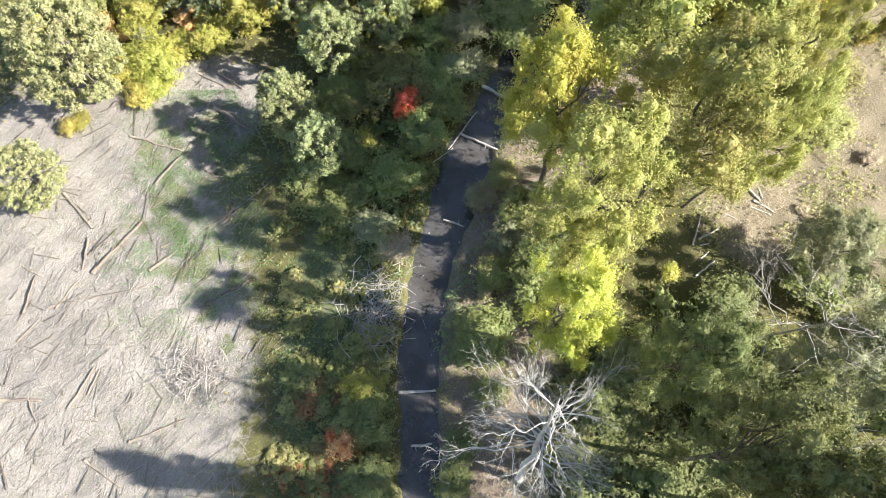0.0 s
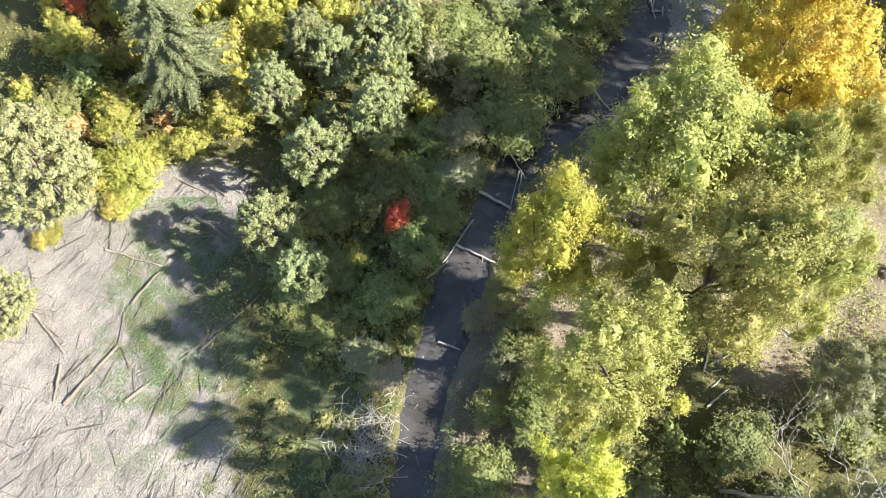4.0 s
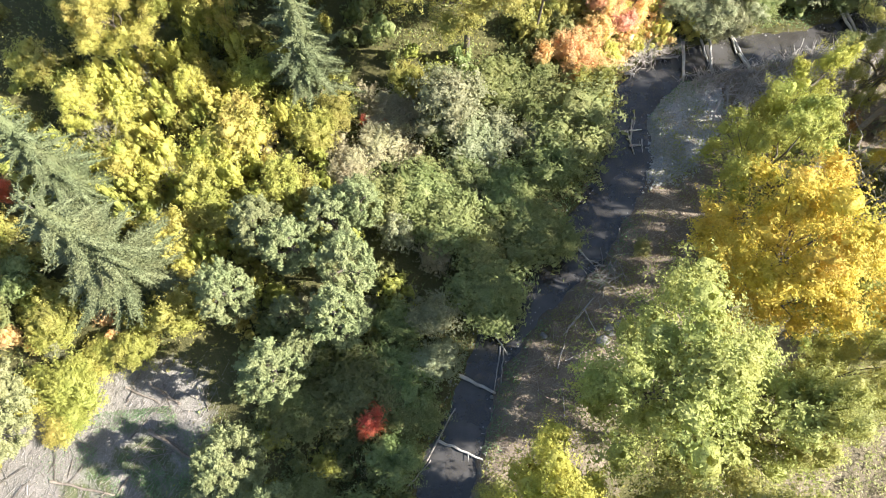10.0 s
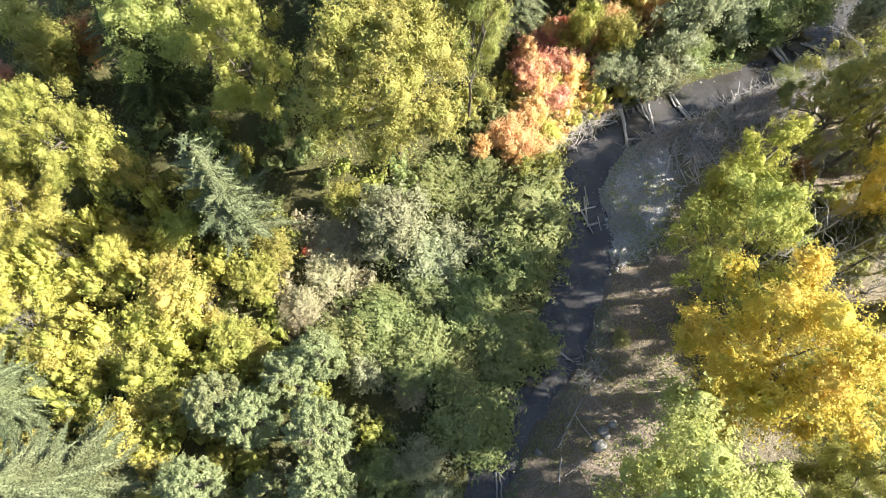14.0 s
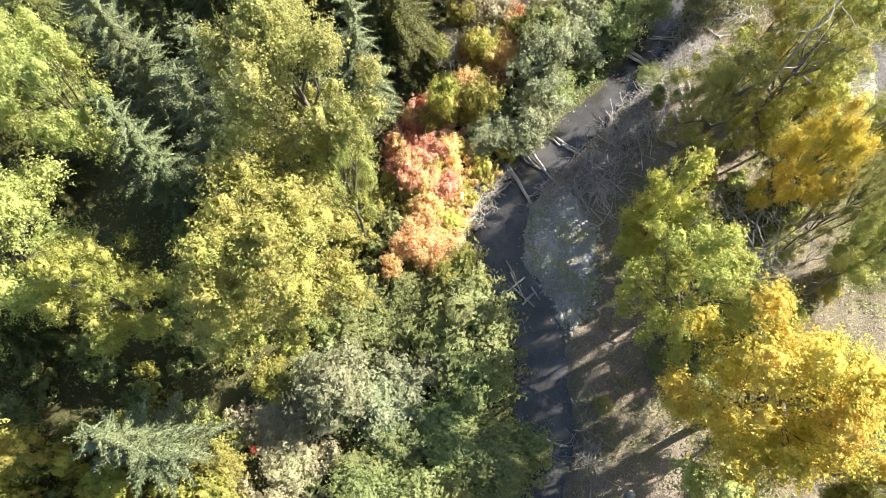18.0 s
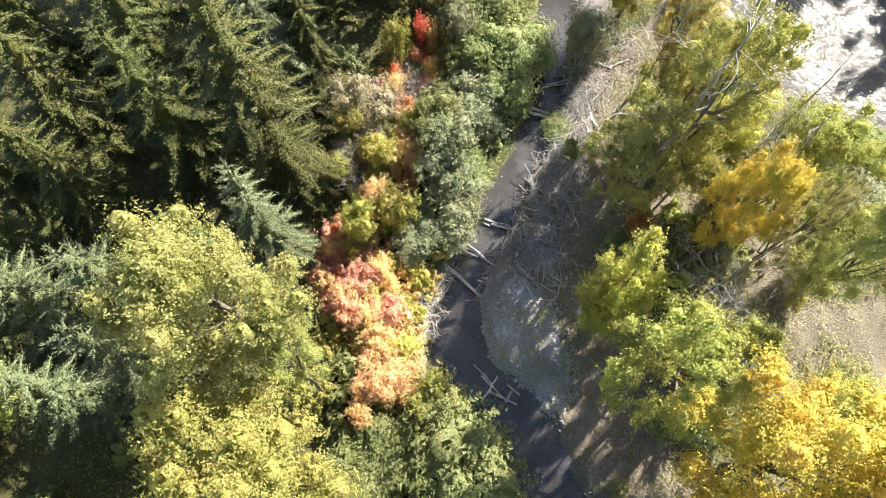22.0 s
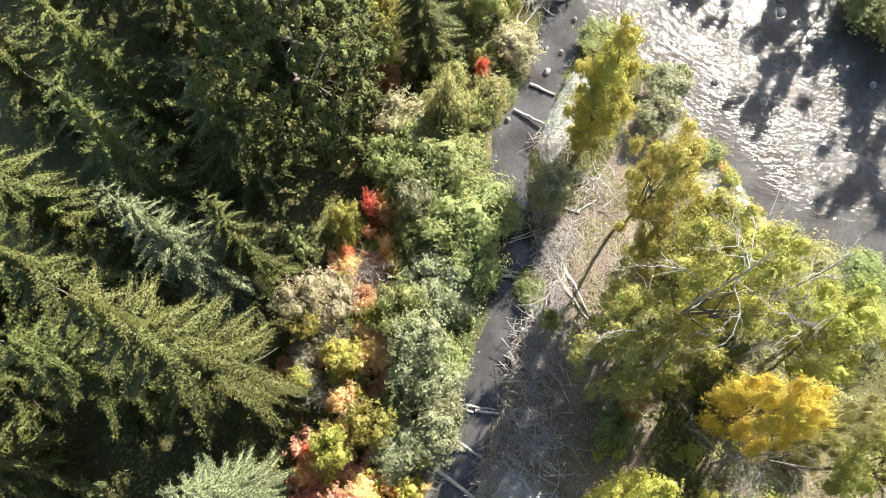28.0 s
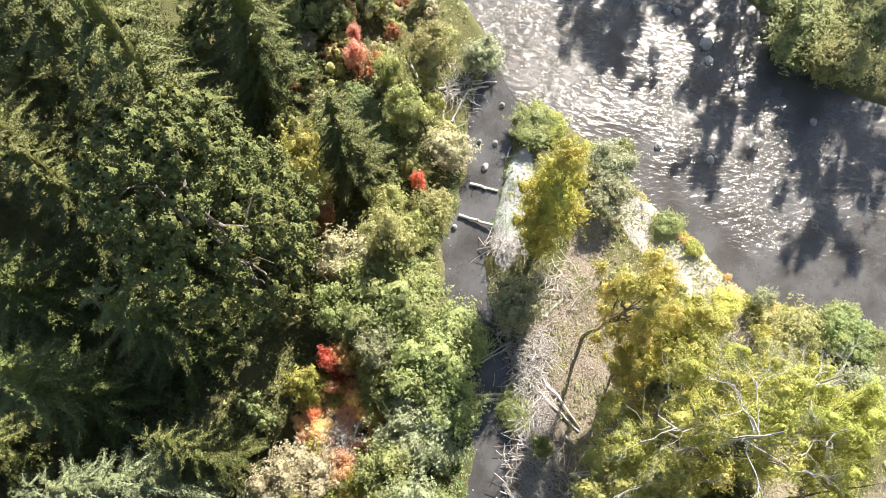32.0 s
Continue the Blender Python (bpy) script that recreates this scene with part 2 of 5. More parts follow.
def ground_material():
    m, nt, p = nodes_of("earth_and_litter")
    big, mid, fine = world_noise(nt, 0.12, 4.0), world_noise(nt, 0.9, 5.0, 0.7), world_noise(nt, 7.0, 4.0, 0.75)

    def surface(a, b, c):
        lower = mix(nt, ramp(nt, mid.outputs["Fac"], ((0.35, (0, 0, 0)), (0.65, (1, 1, 1)))).outputs[0], a, b)
        return mix(nt, ramp(nt, fine.outputs["Fac"], ((0.45, (0, 0, 0)), (0.7, (1, 1, 1)))).outputs[0], lower, c)

    def attr(name):
        a = nt.nodes.new("ShaderNodeAttribute")
        a.attribute_name = name
        f = maths(nt, "ADD", a.outputs["Fac"], maths(nt, "MULTIPLY", maths(nt, "SUBTRACT", mid.outputs["Fac"], 0.5), 0.9))
        return ramp(nt, f, ((0.4, (0, 0, 0)), (0.6, (1, 1, 1)))).outputs[0]

    col = surface((0.088, 0.092, 0.034), (0.135, 0.128, 0.052), (0.175, 0.155, 0.078))
    for name, a, b, c in (
        ("litter", (0.195, 0.148, 0.108), (0.275, 0.222, 0.170), (0.375, 0.318, 0.258)),
        ("meadow", (0.242, 0.202, 0.141), (0.195, 0.168, 0.108), (0.302, 0.255, 0.188)),
        ("clearing", (0.30, 0.272, 0.245), (0.215, 0.205, 0.17), (0.41, 0.38, 0.35)),
        ("green", (0.100, 0.150, 0.065), (0.148, 0.161, 0.081), (0.202, 0.195, 0.121)),
        ("gravel", (0.44, 0.435, 0.41), (0.31, 0.305, 0.285), (0.60, 0.59, 0.56)),
        ("sand", (0.42, 0.385, 0.335), (0.37, 0.335, 0.29), (0.49, 0.455, 0.41)),
        ("bed", (0.057, 0.050, 0.040), (0.101, 0.087, 0.071), (0.134, 0.121, 0.101)),
    ):
        col = mix(nt, attr(name), col, surface(a, b, c))
    hsv = nt.nodes.new("ShaderNodeHueSaturation")
    nt.links.new(col, hsv.inputs["Color"])
    nt.links.new(maths(nt, "ADD", maths(nt, "MULTIPLY", big.outputs["Fac"], 0.6), 0.7), hsv.inputs["Value"])
    nt.links.new(hsv.outputs[0], p.inputs["Base Color"])
    p.inputs["Roughness"].default_value = 0.95
    p.inputs["Specular IOR Level"].default_value = 0.15
    b = add(nt, "ShaderNodeBump", Strength=0.8, Distance=0.15)
    nt.links.new(fine.outputs["Fac"], b.inputs["Height"])
    nt.links.new(b.outputs[0], p.inputs["Normal"])
    return m


def water_material(name, tint, gloss_rough, waves, height, silt_colour, silt_share, ior):
    """Clear dark water: the bed shows through, the surface reflects by Fresnel."""
    m, nt, p = nodes_of(name)
    nt.nodes.remove(p)
    g = nt.nodes.new("ShaderNodeNewGeometry")
    stretch = add(nt, "ShaderNodeMapping")
    stretch.inputs["Rotation"].default_value = (0, 0, radians(32))
    stretch.inputs["Scale"].default_value = (1.0, 0.55, 1.0)
    nt.links.new(g.outputs["Position"], stretch.inputs["Vector"])
    n = add(nt, "ShaderNodeTexNoise", Scale=waves, Detail=3.0, Roughness=0.55)
    n.inputs["Distortion"].default_value = 0.6
    nt.links.new(stretch.outputs[0], n.inputs["Vector"])
    rapid = world_noise(nt, 0.09, 2.0)
    strength = ramp(nt, rapid.outputs["Fac"], ((0.38, (0.3, 0.3, 0.3)), (0.58, (1, 1, 1))))
    b = add(nt, "ShaderNodeBump", Distance=height)
    moving = nt.nodes.new("ShaderNodeAttribute")
    moving.attribute_name = "current"
    nt.links.new(maths(nt, "MULTIPLY", strength.outputs[0], moving.outputs["Fac"]), b.inputs["Strength"])
    nt.links.new(n.outputs["Fac"], b.inputs["Height"])
    clear = add(nt, "ShaderNodeBsdfTransparent", Color=(*tint, 1))
    silt = add(nt, "ShaderNodeBsdfDiffuse", Color=(*silt_colour, 1))
    drift = world_noise(nt, 0.3, 5.0, 0.65)
    tone = ramp(nt, drift.outputs["Fac"], ((0.36, tuple(c * f for c, f in zip(silt_colour, (0.50, 0.47, 0.42)))), (0.62, silt_colour)))
    nt.links.new(tone.outputs[0], silt.inputs[0])
    body = add(nt, "ShaderNodeMixShader", Fac=silt_share)
    nt.links.new(clear.outputs[0], body.inputs[1])
    nt.links.new(silt.outputs[0], body.inputs[2])
    gloss = add(nt, "ShaderNodeBsdfGlossy", Roughness=gloss_rough, Color=(1.0, 0.95, 0.88, 1))
    nt.links.new(b.outputs[0], gloss.inputs["Normal"])
    f = add(nt, "ShaderNodeFresnel", IOR=ior)
    nt.links.new(b.outputs[0], f.inputs["Normal"])
    s = nt.nodes.new("ShaderNodeMixShader")
    nt.links.new(f.outputs[0], s.inputs[0])
    nt.links.new(body.outputs[0], s.inputs[1])
    nt.links.new(gloss.outputs[0], s.inputs[2])
    nt.links.new(s.outputs[0], nt.nodes["Material Output"].inputs[0])
    return m


CREEK_WATER = water_material("creek_water", (0.42, 0.40, 0.37), 0.12, 2.5, 0.02, (0.19, 0.183, 0.18), 0.55, 1.55)
RIVER_WATER = water_material("river_water", (0.50, 0.47, 0.43), 0.20, 2.2, 0.30, (0.20, 0.19, 0.18), 0.52, 1.42)
GROUND = ground_material()


def stone_material(name, dark, light):
    m, nt, p = nodes_of(name)
    n = noise_tex(nt, 4.0, 6.0, 0.7)
    r = ramp(nt, n.outputs["Fac"], ((0.3, dark), (0.7, light)))
    nt.links.new(r.outputs[0], p.inputs["Base Color"])
    p.inputs["Roughness"].default_value = 0.8
    b = add(nt, "ShaderNodeBump", Strength=0.5, Distance=0.05)
    nt.links.new(n.outputs["Fac"], b.inputs["Height"])
    nt.links.new(b.outputs[0], p.inputs["Normal"])
    return m


STONE = stone_material("river_stone", (0.16, 0.155, 0.15), (0.42, 0.40, 0.37))
PEBBLE = stone_material("pale_pebbles", (0.30, 0.295, 0.28), (0.62, 0.605, 0.58))

# ---- mesh helpers ----
def mesh_of(name, verts, quads, material):
    verts, quads = np.asarray(verts, np.float32).reshape(-1, 3), np.asarray(quads, np.int32)
    k = quads.shape[1]
    me = bpy.data.meshes.new(name)
    me.vertices.add(len(verts))
    me.vertices.foreach_set("co", verts.ravel())
    me.loops.add(len(quads) * k)
    me.loops.foreach_set("vertex_index", quads.ravel())
    me.polygons.add(len(quads))
    me.polygons.foreach_set("loop_start", np.arange(0, len(quads) * k, k, dtype=np.int32))
    me.update(calc_edges=True)
    me.materials.append(material)
    return me


def part(name, me, parent, label=""):
    ob = new(name, me)
    ob.parent = parent
    return tagged(ob, label)


def smooth(me):
    me.polygons.foreach_set("use_smooth", np.ones(len(me.polygons), bool))
    return me


def joined(pieces):
    """Several (verts, quads) as one."""
    vs, fs, k = [], [], 0
    for v, f in pieces:
        vs.append(v)
        fs.append(f + k)
        k += len(v)
    return np.concatenate(vs), np.concatenate(fs)


def tube(points, radii, sides=6, cap=True):
    pts, rad = np.asarray(points, float), np.asarray(radii, float)
    d = np.gradient(pts, axis=0)
    d /= np.linalg.norm(d, axis=1, keepdims=True) + 1e-9
    ref = np.array([0.0, 0.0, 1.0]) if abs(d[:, 2]).mean() < 0.8 else np.array([1.0, 0.0, 0.0])
    u = np.cross(d, ref)
    u /= np.linalg.norm(u, axis=1, keepdims=True) + 1e-9
    w = np.cross(d, u)
    a = np.arange(sides) * 2 * np.pi / sides
    ring = pts[:, None] + rad[:, None, None] * (np.cos(a)[None, :, None] * u[:, None] + np.sin(a)[None, :, None] * w[:, None])
    n, i = len(pts), np.arange(sides)
    j = (i + 1) % sides
    quads = [np.stack([k * sides + i, k * sides + j, (k + 1) * sides + j, (k + 1) * sides + i], 1) for k in range(n - 1)]
    verts = ring.reshape(-1, 3)
    if cap:
        base = len(verts)
        verts = np.concatenate([verts, pts[:1], pts[-1:]])
        for c, row in ((base, 0), (base + 1, (n - 1) * sides)):
            e = np.arange(0, sides, 2)
            quads.append(np.stack([np.full(len(e), c), row + e, row + (e + 1) % sides, row + (e + 2) % sides], 1))
    return verts, np.concatenate(quads)


def blades(rng, centres, normals, sizes, slender=0.6, along=None):
    """One pointed leaf spray at each centre, its tip along a given way or any way."""
    n = len(centres)
    t = rng.normal(size=(n, 3)) if along is None else along + rng.normal(size=(n, 3)) * 0.25
    t -= (t * normals).sum(1, keepdims=True) * normals
    t /= np.linalg.norm(t, axis=1, keepdims=True) + 1e-9
    b = np.cross(normals, t)
    s = sizes[:, None]
    w = s * slender * rng.uniform(0.75, 1.3, (n, 1))
    v = np.stack([centres - t * s * 0.7 + b * w, centres - t * s * 0.7 - b * w, centres + t * s * 1.2], 1).reshape(-1, 3)
    return v, np.arange(3 * n).reshape(n, 3)


def clump(rng, centre, radius, count, size, squash=0.75, up=0.35, axis=None, shoot=24, solid=0.62):
    """A lobe of foliage: leafy shoots that spread outwards and upwards from its heart, a light-blocking lump within."""
    m = max(5, count // shoot)
    way = np.array([0, 0, up * 2]) if axis is None else np.asarray(axis) + (0, 0, up)
    d = way + rng.normal(size=(m, 3)) * (0.9 if axis is None else 0.62)
    d /= np.linalg.norm(d, axis=1, keepdims=True)
    flat = np.array([1, 1, squash])
    base = np.asarray(centre) - way * radius * 0.35 + rng.normal(size=(m, 3)) * radius * 0.34 * flat
    long = radius * rng.uniform(0.75, 1.65, (m, 1))
    k = rng.integers(0, m, count)
    q = rng.uniform(0.05, 1.0, (count, 1)) ** 0.75
    thick = 0.06 + 0.17 * radius * (1.1 - q)
    c = base[k] + d[k] * long[k] * q * flat + rng.normal(size=(count, 3)) * thick
    nrm = rng.normal(size=(count, 3)) * 0.42 + (c - np.asarray(centre)) / radius * 0.55 + d[k] * 0.2 + (0, 0, 0.45)
    nrm /= np.linalg.norm(nrm, axis=1, keepdims=True)
    outer = blades(rng, c, nrm, size * rng.uniform(0.65, 1.35, count), 0.55, d[k] + rng.normal(size=(count, 3)) * 0.5)
    return joined((outer, heart(rng, np.asarray(centre) + way * radius * 0.22, radius * solid, flat)))


def heart(rng, centre, radius, flat):
    """A small lumpy mass inside a lobe: stands for close-set leaves and blocks light."""
    a = np.arange(8)[None] * np.pi / 4 + rng.uniform(0, 6)
    b = np.radians((-72, -36, 0, 36, 72))[:, None]
    v = np.stack([np.cos(a) * np.cos(b), np.sin(a) * np.cos(b), np.sin(b) + 0 * a], -1).reshape(-1, 3) * rng.uniform(0.7, 1.3, (40, 1)) * radius * flat + centre
    i = np.arange(40).reshape(5, 8)
    j = np.roll(i, -1, 1)
    return v, np.concatenate([np.stack([i[:-1], j[:-1], j[1:]], -1).reshape(-1, 3), np.stack([i[:-1], j[1:], i[1:]], -1).reshape(-1, 3)])


def tufts(rng, centres, ways, length, k, fan, slender):
    """A spray of k narrow blades from each centre, fanned round its way."""
    c = np.repeat(centres, k, 0)
    n = len(c)
    d = np.repeat(ways, k, 0) + rng.normal(size=(n, 3)) * fan
    d /= np.linalg.norm(d, axis=1, keepdims=True)
    b = np.cross(d, np.array([0, 0, 1.0]) + rng.normal(size=(n, 3)) * 0.14)
    b /= np.linalg.norm(b, axis=1, keepdims=True) + 1e-9
    L = np.repeat(np.broadcast_to(length, len(centres)), k)[:, None] * rng.uniform(0.6, 1.3, (n, 1))
    c = c + d * L * 0.15 * rng.uniform(-1, 1, (n, 1))
    w = L * slender
    v = np.stack([c + b * w, c - b * w, c + d * L], 1).reshape(-1, 3)
    return v, np.arange(3 * n).reshape(n, 3)


def bent(rng, a, b, n=5, wobble=0.05, sag=0.0):
    a, b = np.asarray(a, float), np.asarray(b, float)
    s = np.linspace(0, 1, n)[:, None]
    p = a + (b - a) * s
    off = rng.normal(size=(n, 3)) * wobble * np.linalg.norm(b - a)
    off[0] = off[-1] = 0
    p += off
    p[:, 2] += sag * np.sin(s[:, 0] * np.pi)
    return p

# ---- plan of the water courses ----
CREEK = ((-1.4, -60), (-1.7, -20), (-1.8, 2), (-2.1, 9.2), (-1.9, 14), (-1.4, 17.9), (-0.5, 21.7), (0.9, 25.8), (2.3, 30.6), (4.5, 35.5), (6.3, 39.6), (11.0, 45.8),
         (15.4, 49.1), (17.9, 52.0), (19.9, 54.8), (21.1, 58.0), (21.5, 61.0), (22.2, 63.0), (24.0, 64.9), (27.5, 66.4), (31.0, 67.3), (35.2, 68.0), (39.0, 68.3), (43.0, 68.8),
         (46.5, 69.7), (49.9, 71.0), (52.2, 72.6), (54.6, 73.8), (57.3, 74.4), (60.6, 74.3), (64.0, 74.3), (67.0, 74.7), (70.4, 74.8), (73.5, 74.2), (78.5, 74.0))
CREEK_HALF = (1.8, 1.8, 1.75, 1.8, 1.8, 2.0, 2.05, 2.3, 2.35, 1.95, 1.8, 2.5, 2.7, 2.4, 2.4, 2.6, 2.5, 2.6, 2.4, 1.9, 1.9, 2.0, 1.75, 1.75,
              1.9, 1.8, 1.8, 1.9, 2.1, 1.95, 1.85, 2.2, 2.4, 2.8, 3.2)
NEAR_BANK = ((58.5, -80), (58.5, 0), (59, 30), (59, 47), (59.6, 51.3), (62.6, 55), (66.5, 61), (69.5, 65), (71.8, 69), (74.5, 73.5), (79.5, 78), (86, 86), (110, 125), (160, 200))
FAR_BANK = ((77, -80), (78, 0), (79, 30), (79.8, 40), (81, 45), (84.5, 48), (88, 53), (93, 60), (98, 67), (104, 76), (112, 86), (122, 98), (140, 122), (185, 180))


def spline(points, steps=10):
    """Catmull-Rom through plan points."""
    p = np.asarray(points, float)
    p = np.concatenate([2 * p[:1] - p[1:2], p, 2 * p[-1:] - p[-2:-1]])
    t = np.linspace(0, 1, steps, endpoint=False)[:, None]
    out = []
    for k in range(1, len(p) - 2):
        a, b, c, d = p[k - 1], p[k], p[k + 1], p[k + 2]
        out.append(0.5 * (2 * b + (c - a) * t + (2 * a - 5 * b + 4 * c - d) * t ** 2 + (3 * b - a - 3 * c + d) * t ** 3))
    return np.concatenate(out + [p[-2:-1]])


creek_line = spline([(x, y, w) for (x, y), w in zip(CREEK, CREEK_HALF)])
lower_creek = creek_line[creek_line[:, 1] < 66]
near_line, far_line = spline(NEAR_BANK), spline(FAR_BANK)


def creek_gap(x, y):
    """Distance outside the creek's edge (negative in the water)."""
    x, y = np.asarray(x, float), np.asarray(y, float)
    a, e, w = creek_line[:-1], np.diff(creek_line[:, :2], axis=0), np.diff(creek_line[:, 2])
    square = (e ** 2).sum(1)
    best = np.empty(x.size)
    px, py = x.ravel()[:, None], y.ravel()[:, None]
    for k in range(0, x.size, 4000):
        dx, dy = px[k:k + 4000] - a[:, 0], py[k:k + 4000] - a[:, 1]
        q = np.clip((dx * e[:, 0] + dy * e[:, 1]) / square, 0, 1)
        best[k:k + 4000] = (np.hypot(dx - q * e[:, 0], dy - q * e[:, 1]) - (a[:, 2] + q * w)).min(1)
    best = best.reshape(x.shape)
    return best + 0.30 + 0.22 * np.sin(x * 1.7 + y * 0.6) * np.sin(y * 1.3 - x * 0.4) + 0.12 * np.sin(x * 3.9) * np.sin(y * 3.3 + 1)


def river_gap(x, y):
    """Distance outside the river's banks along x, roughly (negative in the water)."""
    n = np.interp(y, near_line[:, 1], near_line[:, 0])
    f = np.interp(y, far_line[:, 1], far_line[:, 0])
    return np.maximum(n - x, x - f) * 0.8


def blob(x, y, cx, cy, rx, ry, turn=0.0):
    """1 inside an ellipse, falling to 0 outside it."""
    c, s = math.cos(radians(turn)), math.sin(radians(turn))
    dx, dy = x - cx, y - cy
    d = np.hypot((dx * c + dy * s) / rx, (dy * c - dx * s) / ry)
    return np.clip((1.25 - d) / 0.5, 0, 1)


def rolling(x, y):
    return 0.18 * np.sin(x * 0.31 + 1.3) * np.cos(y * 0.27) + 0.08 * np.sin(x * 0.9 + y * 0.7) + 0.05 * np.sin(x * 1.9 - y * 1.6)


def height(x, y):
    x, y = np.asarray(x, float), np.asarray(y, float)
    c, r = creek_gap(x, y), river_gap(x, y)
    z = 0.15 + rolling(x, y)
    bank = np.clip((np.minimum(c, r) + 0.6) / 1.5, 0, 1)
    bank = bank * bank * (3 - 2 * bank)
    bed = -0.85 + 0.3 * rolling(x * 2, y * 2)
    return bed + (z - bed) * bank


def ground_z(x, y):
    return float(height(np.array([x]), np.array([y]))[0])

# ---- ground, one sheet to the horizon ----
def axis(lo, hi, step):
    far = np.array([2500, 1400, 700, 350, 180, 90, 45, 22, 10, 4])
    return np.concatenate([lo - far, np.arange(lo, hi + step / 2, step), hi + far[::-1]])


gx, gy = axis(-46, 100, 0.45), axis(-12, 104, 0.45)
X, Y = np.meshgrid(gx, gy)
Z = height(X, Y)
nx, ny = len(gx), len(gy)
idx = np.arange(nx * ny).reshape(ny, nx)
ground = new("ground", smooth(mesh_of("ground", np.stack([X, Y, Z], -1).reshape(-1, 3),
             np.stack([idx[:-1, :-1], idx[:-1, 1:], idx[1:, 1:], idx[1:, :-1]], -1).reshape(-1, 4), GROUND)))
tagged(ground, "earth ground with dry clearing, leaf litter and gravel", "ground", kind="structure")
CG, RG = creek_gap(X, Y), river_gap(X, Y)
right = (X > np.interp(Y, lower_creek[:, 1], lower_creek[:, 0])) & (Y < 66)
MASKS = {
    "clearing": np.maximum(np.maximum(blob(X, Y, -33.3, 13, 17, 26, 8), blob(X, Y, -28, 32, 13, 7, 40)), 0.0),
    "green": np.maximum.reduce([blob(X, Y, -22, 27, 9, 10) * (0.50 + 0.12 * np.sin(X * 0.9 + Y * 0.4 + 1) + 0.10 * np.sin(Y * 0.8 - X * 0.5) + 0.12 * np.sin(X * 2.1 + Y * 1.7)), blob(X, Y, -19, 17, 4, 6) * (0.3 + 0.3 * np.sin(X * 1.3) * np.sin(Y * 1.1)), blob(X, Y, -9.5, 13, 5, 16) * 0.6]),
    "meadow": np.maximum.reduce([blob(X, Y, 36, 30, 14, 11, 30), blob(X, Y, 44, 48, 9, 6, 40) * 0.9, blob(X, Y, 56, 54, 7, 6, 50) * 0.8]),
    "gravel": np.maximum.reduce([blob(X, Y, 26.6, 60.0, 3.2, 6.2, -36), blob(X, Y, 62, 71.2, 6, 1.4, 2) * 0.9, np.clip(1 - np.abs(CG - 0.3) / 0.9, 0, 1) * 0.4]),
    "sand": np.maximum.reduce([blob(X, Y, 61.7, 57.6, 2.3, 5.6, -34), blob(X, Y, 57, 56, 4, 3) * 0.6]),
    "litter": np.where(right, np.clip(1.2 - CG / 14, 0, 1), 0) + blob(X, Y, 42, 62, 14, 6, 15) ,
    "bed": np.clip(0.5 - np.minimum(CG, RG) / 0.5, 0, 1),
}
for name, values in MASKS.items():
    ground.data.attributes.new(name, "FLOAT", "POINT").data.foreach_set("value", np.clip(values, 0, 1).astype(np.float32).ravel())


def ribbon(left, right_side, z, across=6):
    s = np.linspace(0, 1, across)[None, :, None]
    grid = left[:, None] * (1 - s) + right_side[:, None] * s
    n = len(left)
    i = np.arange(n * across).reshape(n, across)
    v = np.concatenate([grid, np.full((n, across, 1), z)], -1).reshape(-1, 3)
    return v, np.stack([i[:-1, :-1], i[:-1, 1:], i[1:, 1:], i[1:, :-1]], -1).reshape(-1, 4)


d = np.gradient(creek_line[:, :2], axis=0)
d /= np.linalg.norm(d, axis=1, keepdims=True)
side = np.stack([d[:, 1], -d[:, 0]], 1) * (creek_line[:, 2:] + 0.7)
creek = new("creek_water", mesh_of("creek_water", *ribbon(creek_line[:, :2] - side, creek_line[:, :2] + side, -0.40), CREEK_WATER))
tagged(creek, "narrow dark slow creek winding through woodland", "water", kind="structure")
river = new("river_water", mesh_of("river_water", *ribbon(near_line - (1.5, 0), far_line + (1.5, 0), -0.385, 16), RIVER_WATER))
for water in (creek, river):
    p = np.zeros(len(water.data.vertices) * 3, np.float32)
    water.data.vertices.foreach_get("co", p)
    p = p.reshape(-1, 3)
    out = p[:, 0] - np.interp(p[:, 1], near_line[:, 1], near_line[:, 0])
    calm = np.clip((out - 1.5) / 4.5, 0.12, 1)
    flow = np.where(p[:, 1] > 64, 1.0, np.where(p[:, 1] > 58, calm + (1 - calm) * (p[:, 1] - 58) / 6, calm)) if water == river else np.ones(len(p))
    water.data.attributes.new("current", "FLOAT", "POINT").data.foreach_set("value", flow.astype(np.float32))
tagged(river, "wide shallow river glittering in the sun", "water", kind="structure")

# ---- plants ----
def lobes(rng, n, centre, axes, bias=0.3, lo=0.45, hi=1.12):
    d = rng.normal(size=(n, 3))
    d[:, 2] += bias
    d /= np.linalg.norm(d, axis=1, keepdims=True)
    return np.asarray(centre) + d * np.asarray(axes) * rng.uniform(lo, hi, (n, 1))


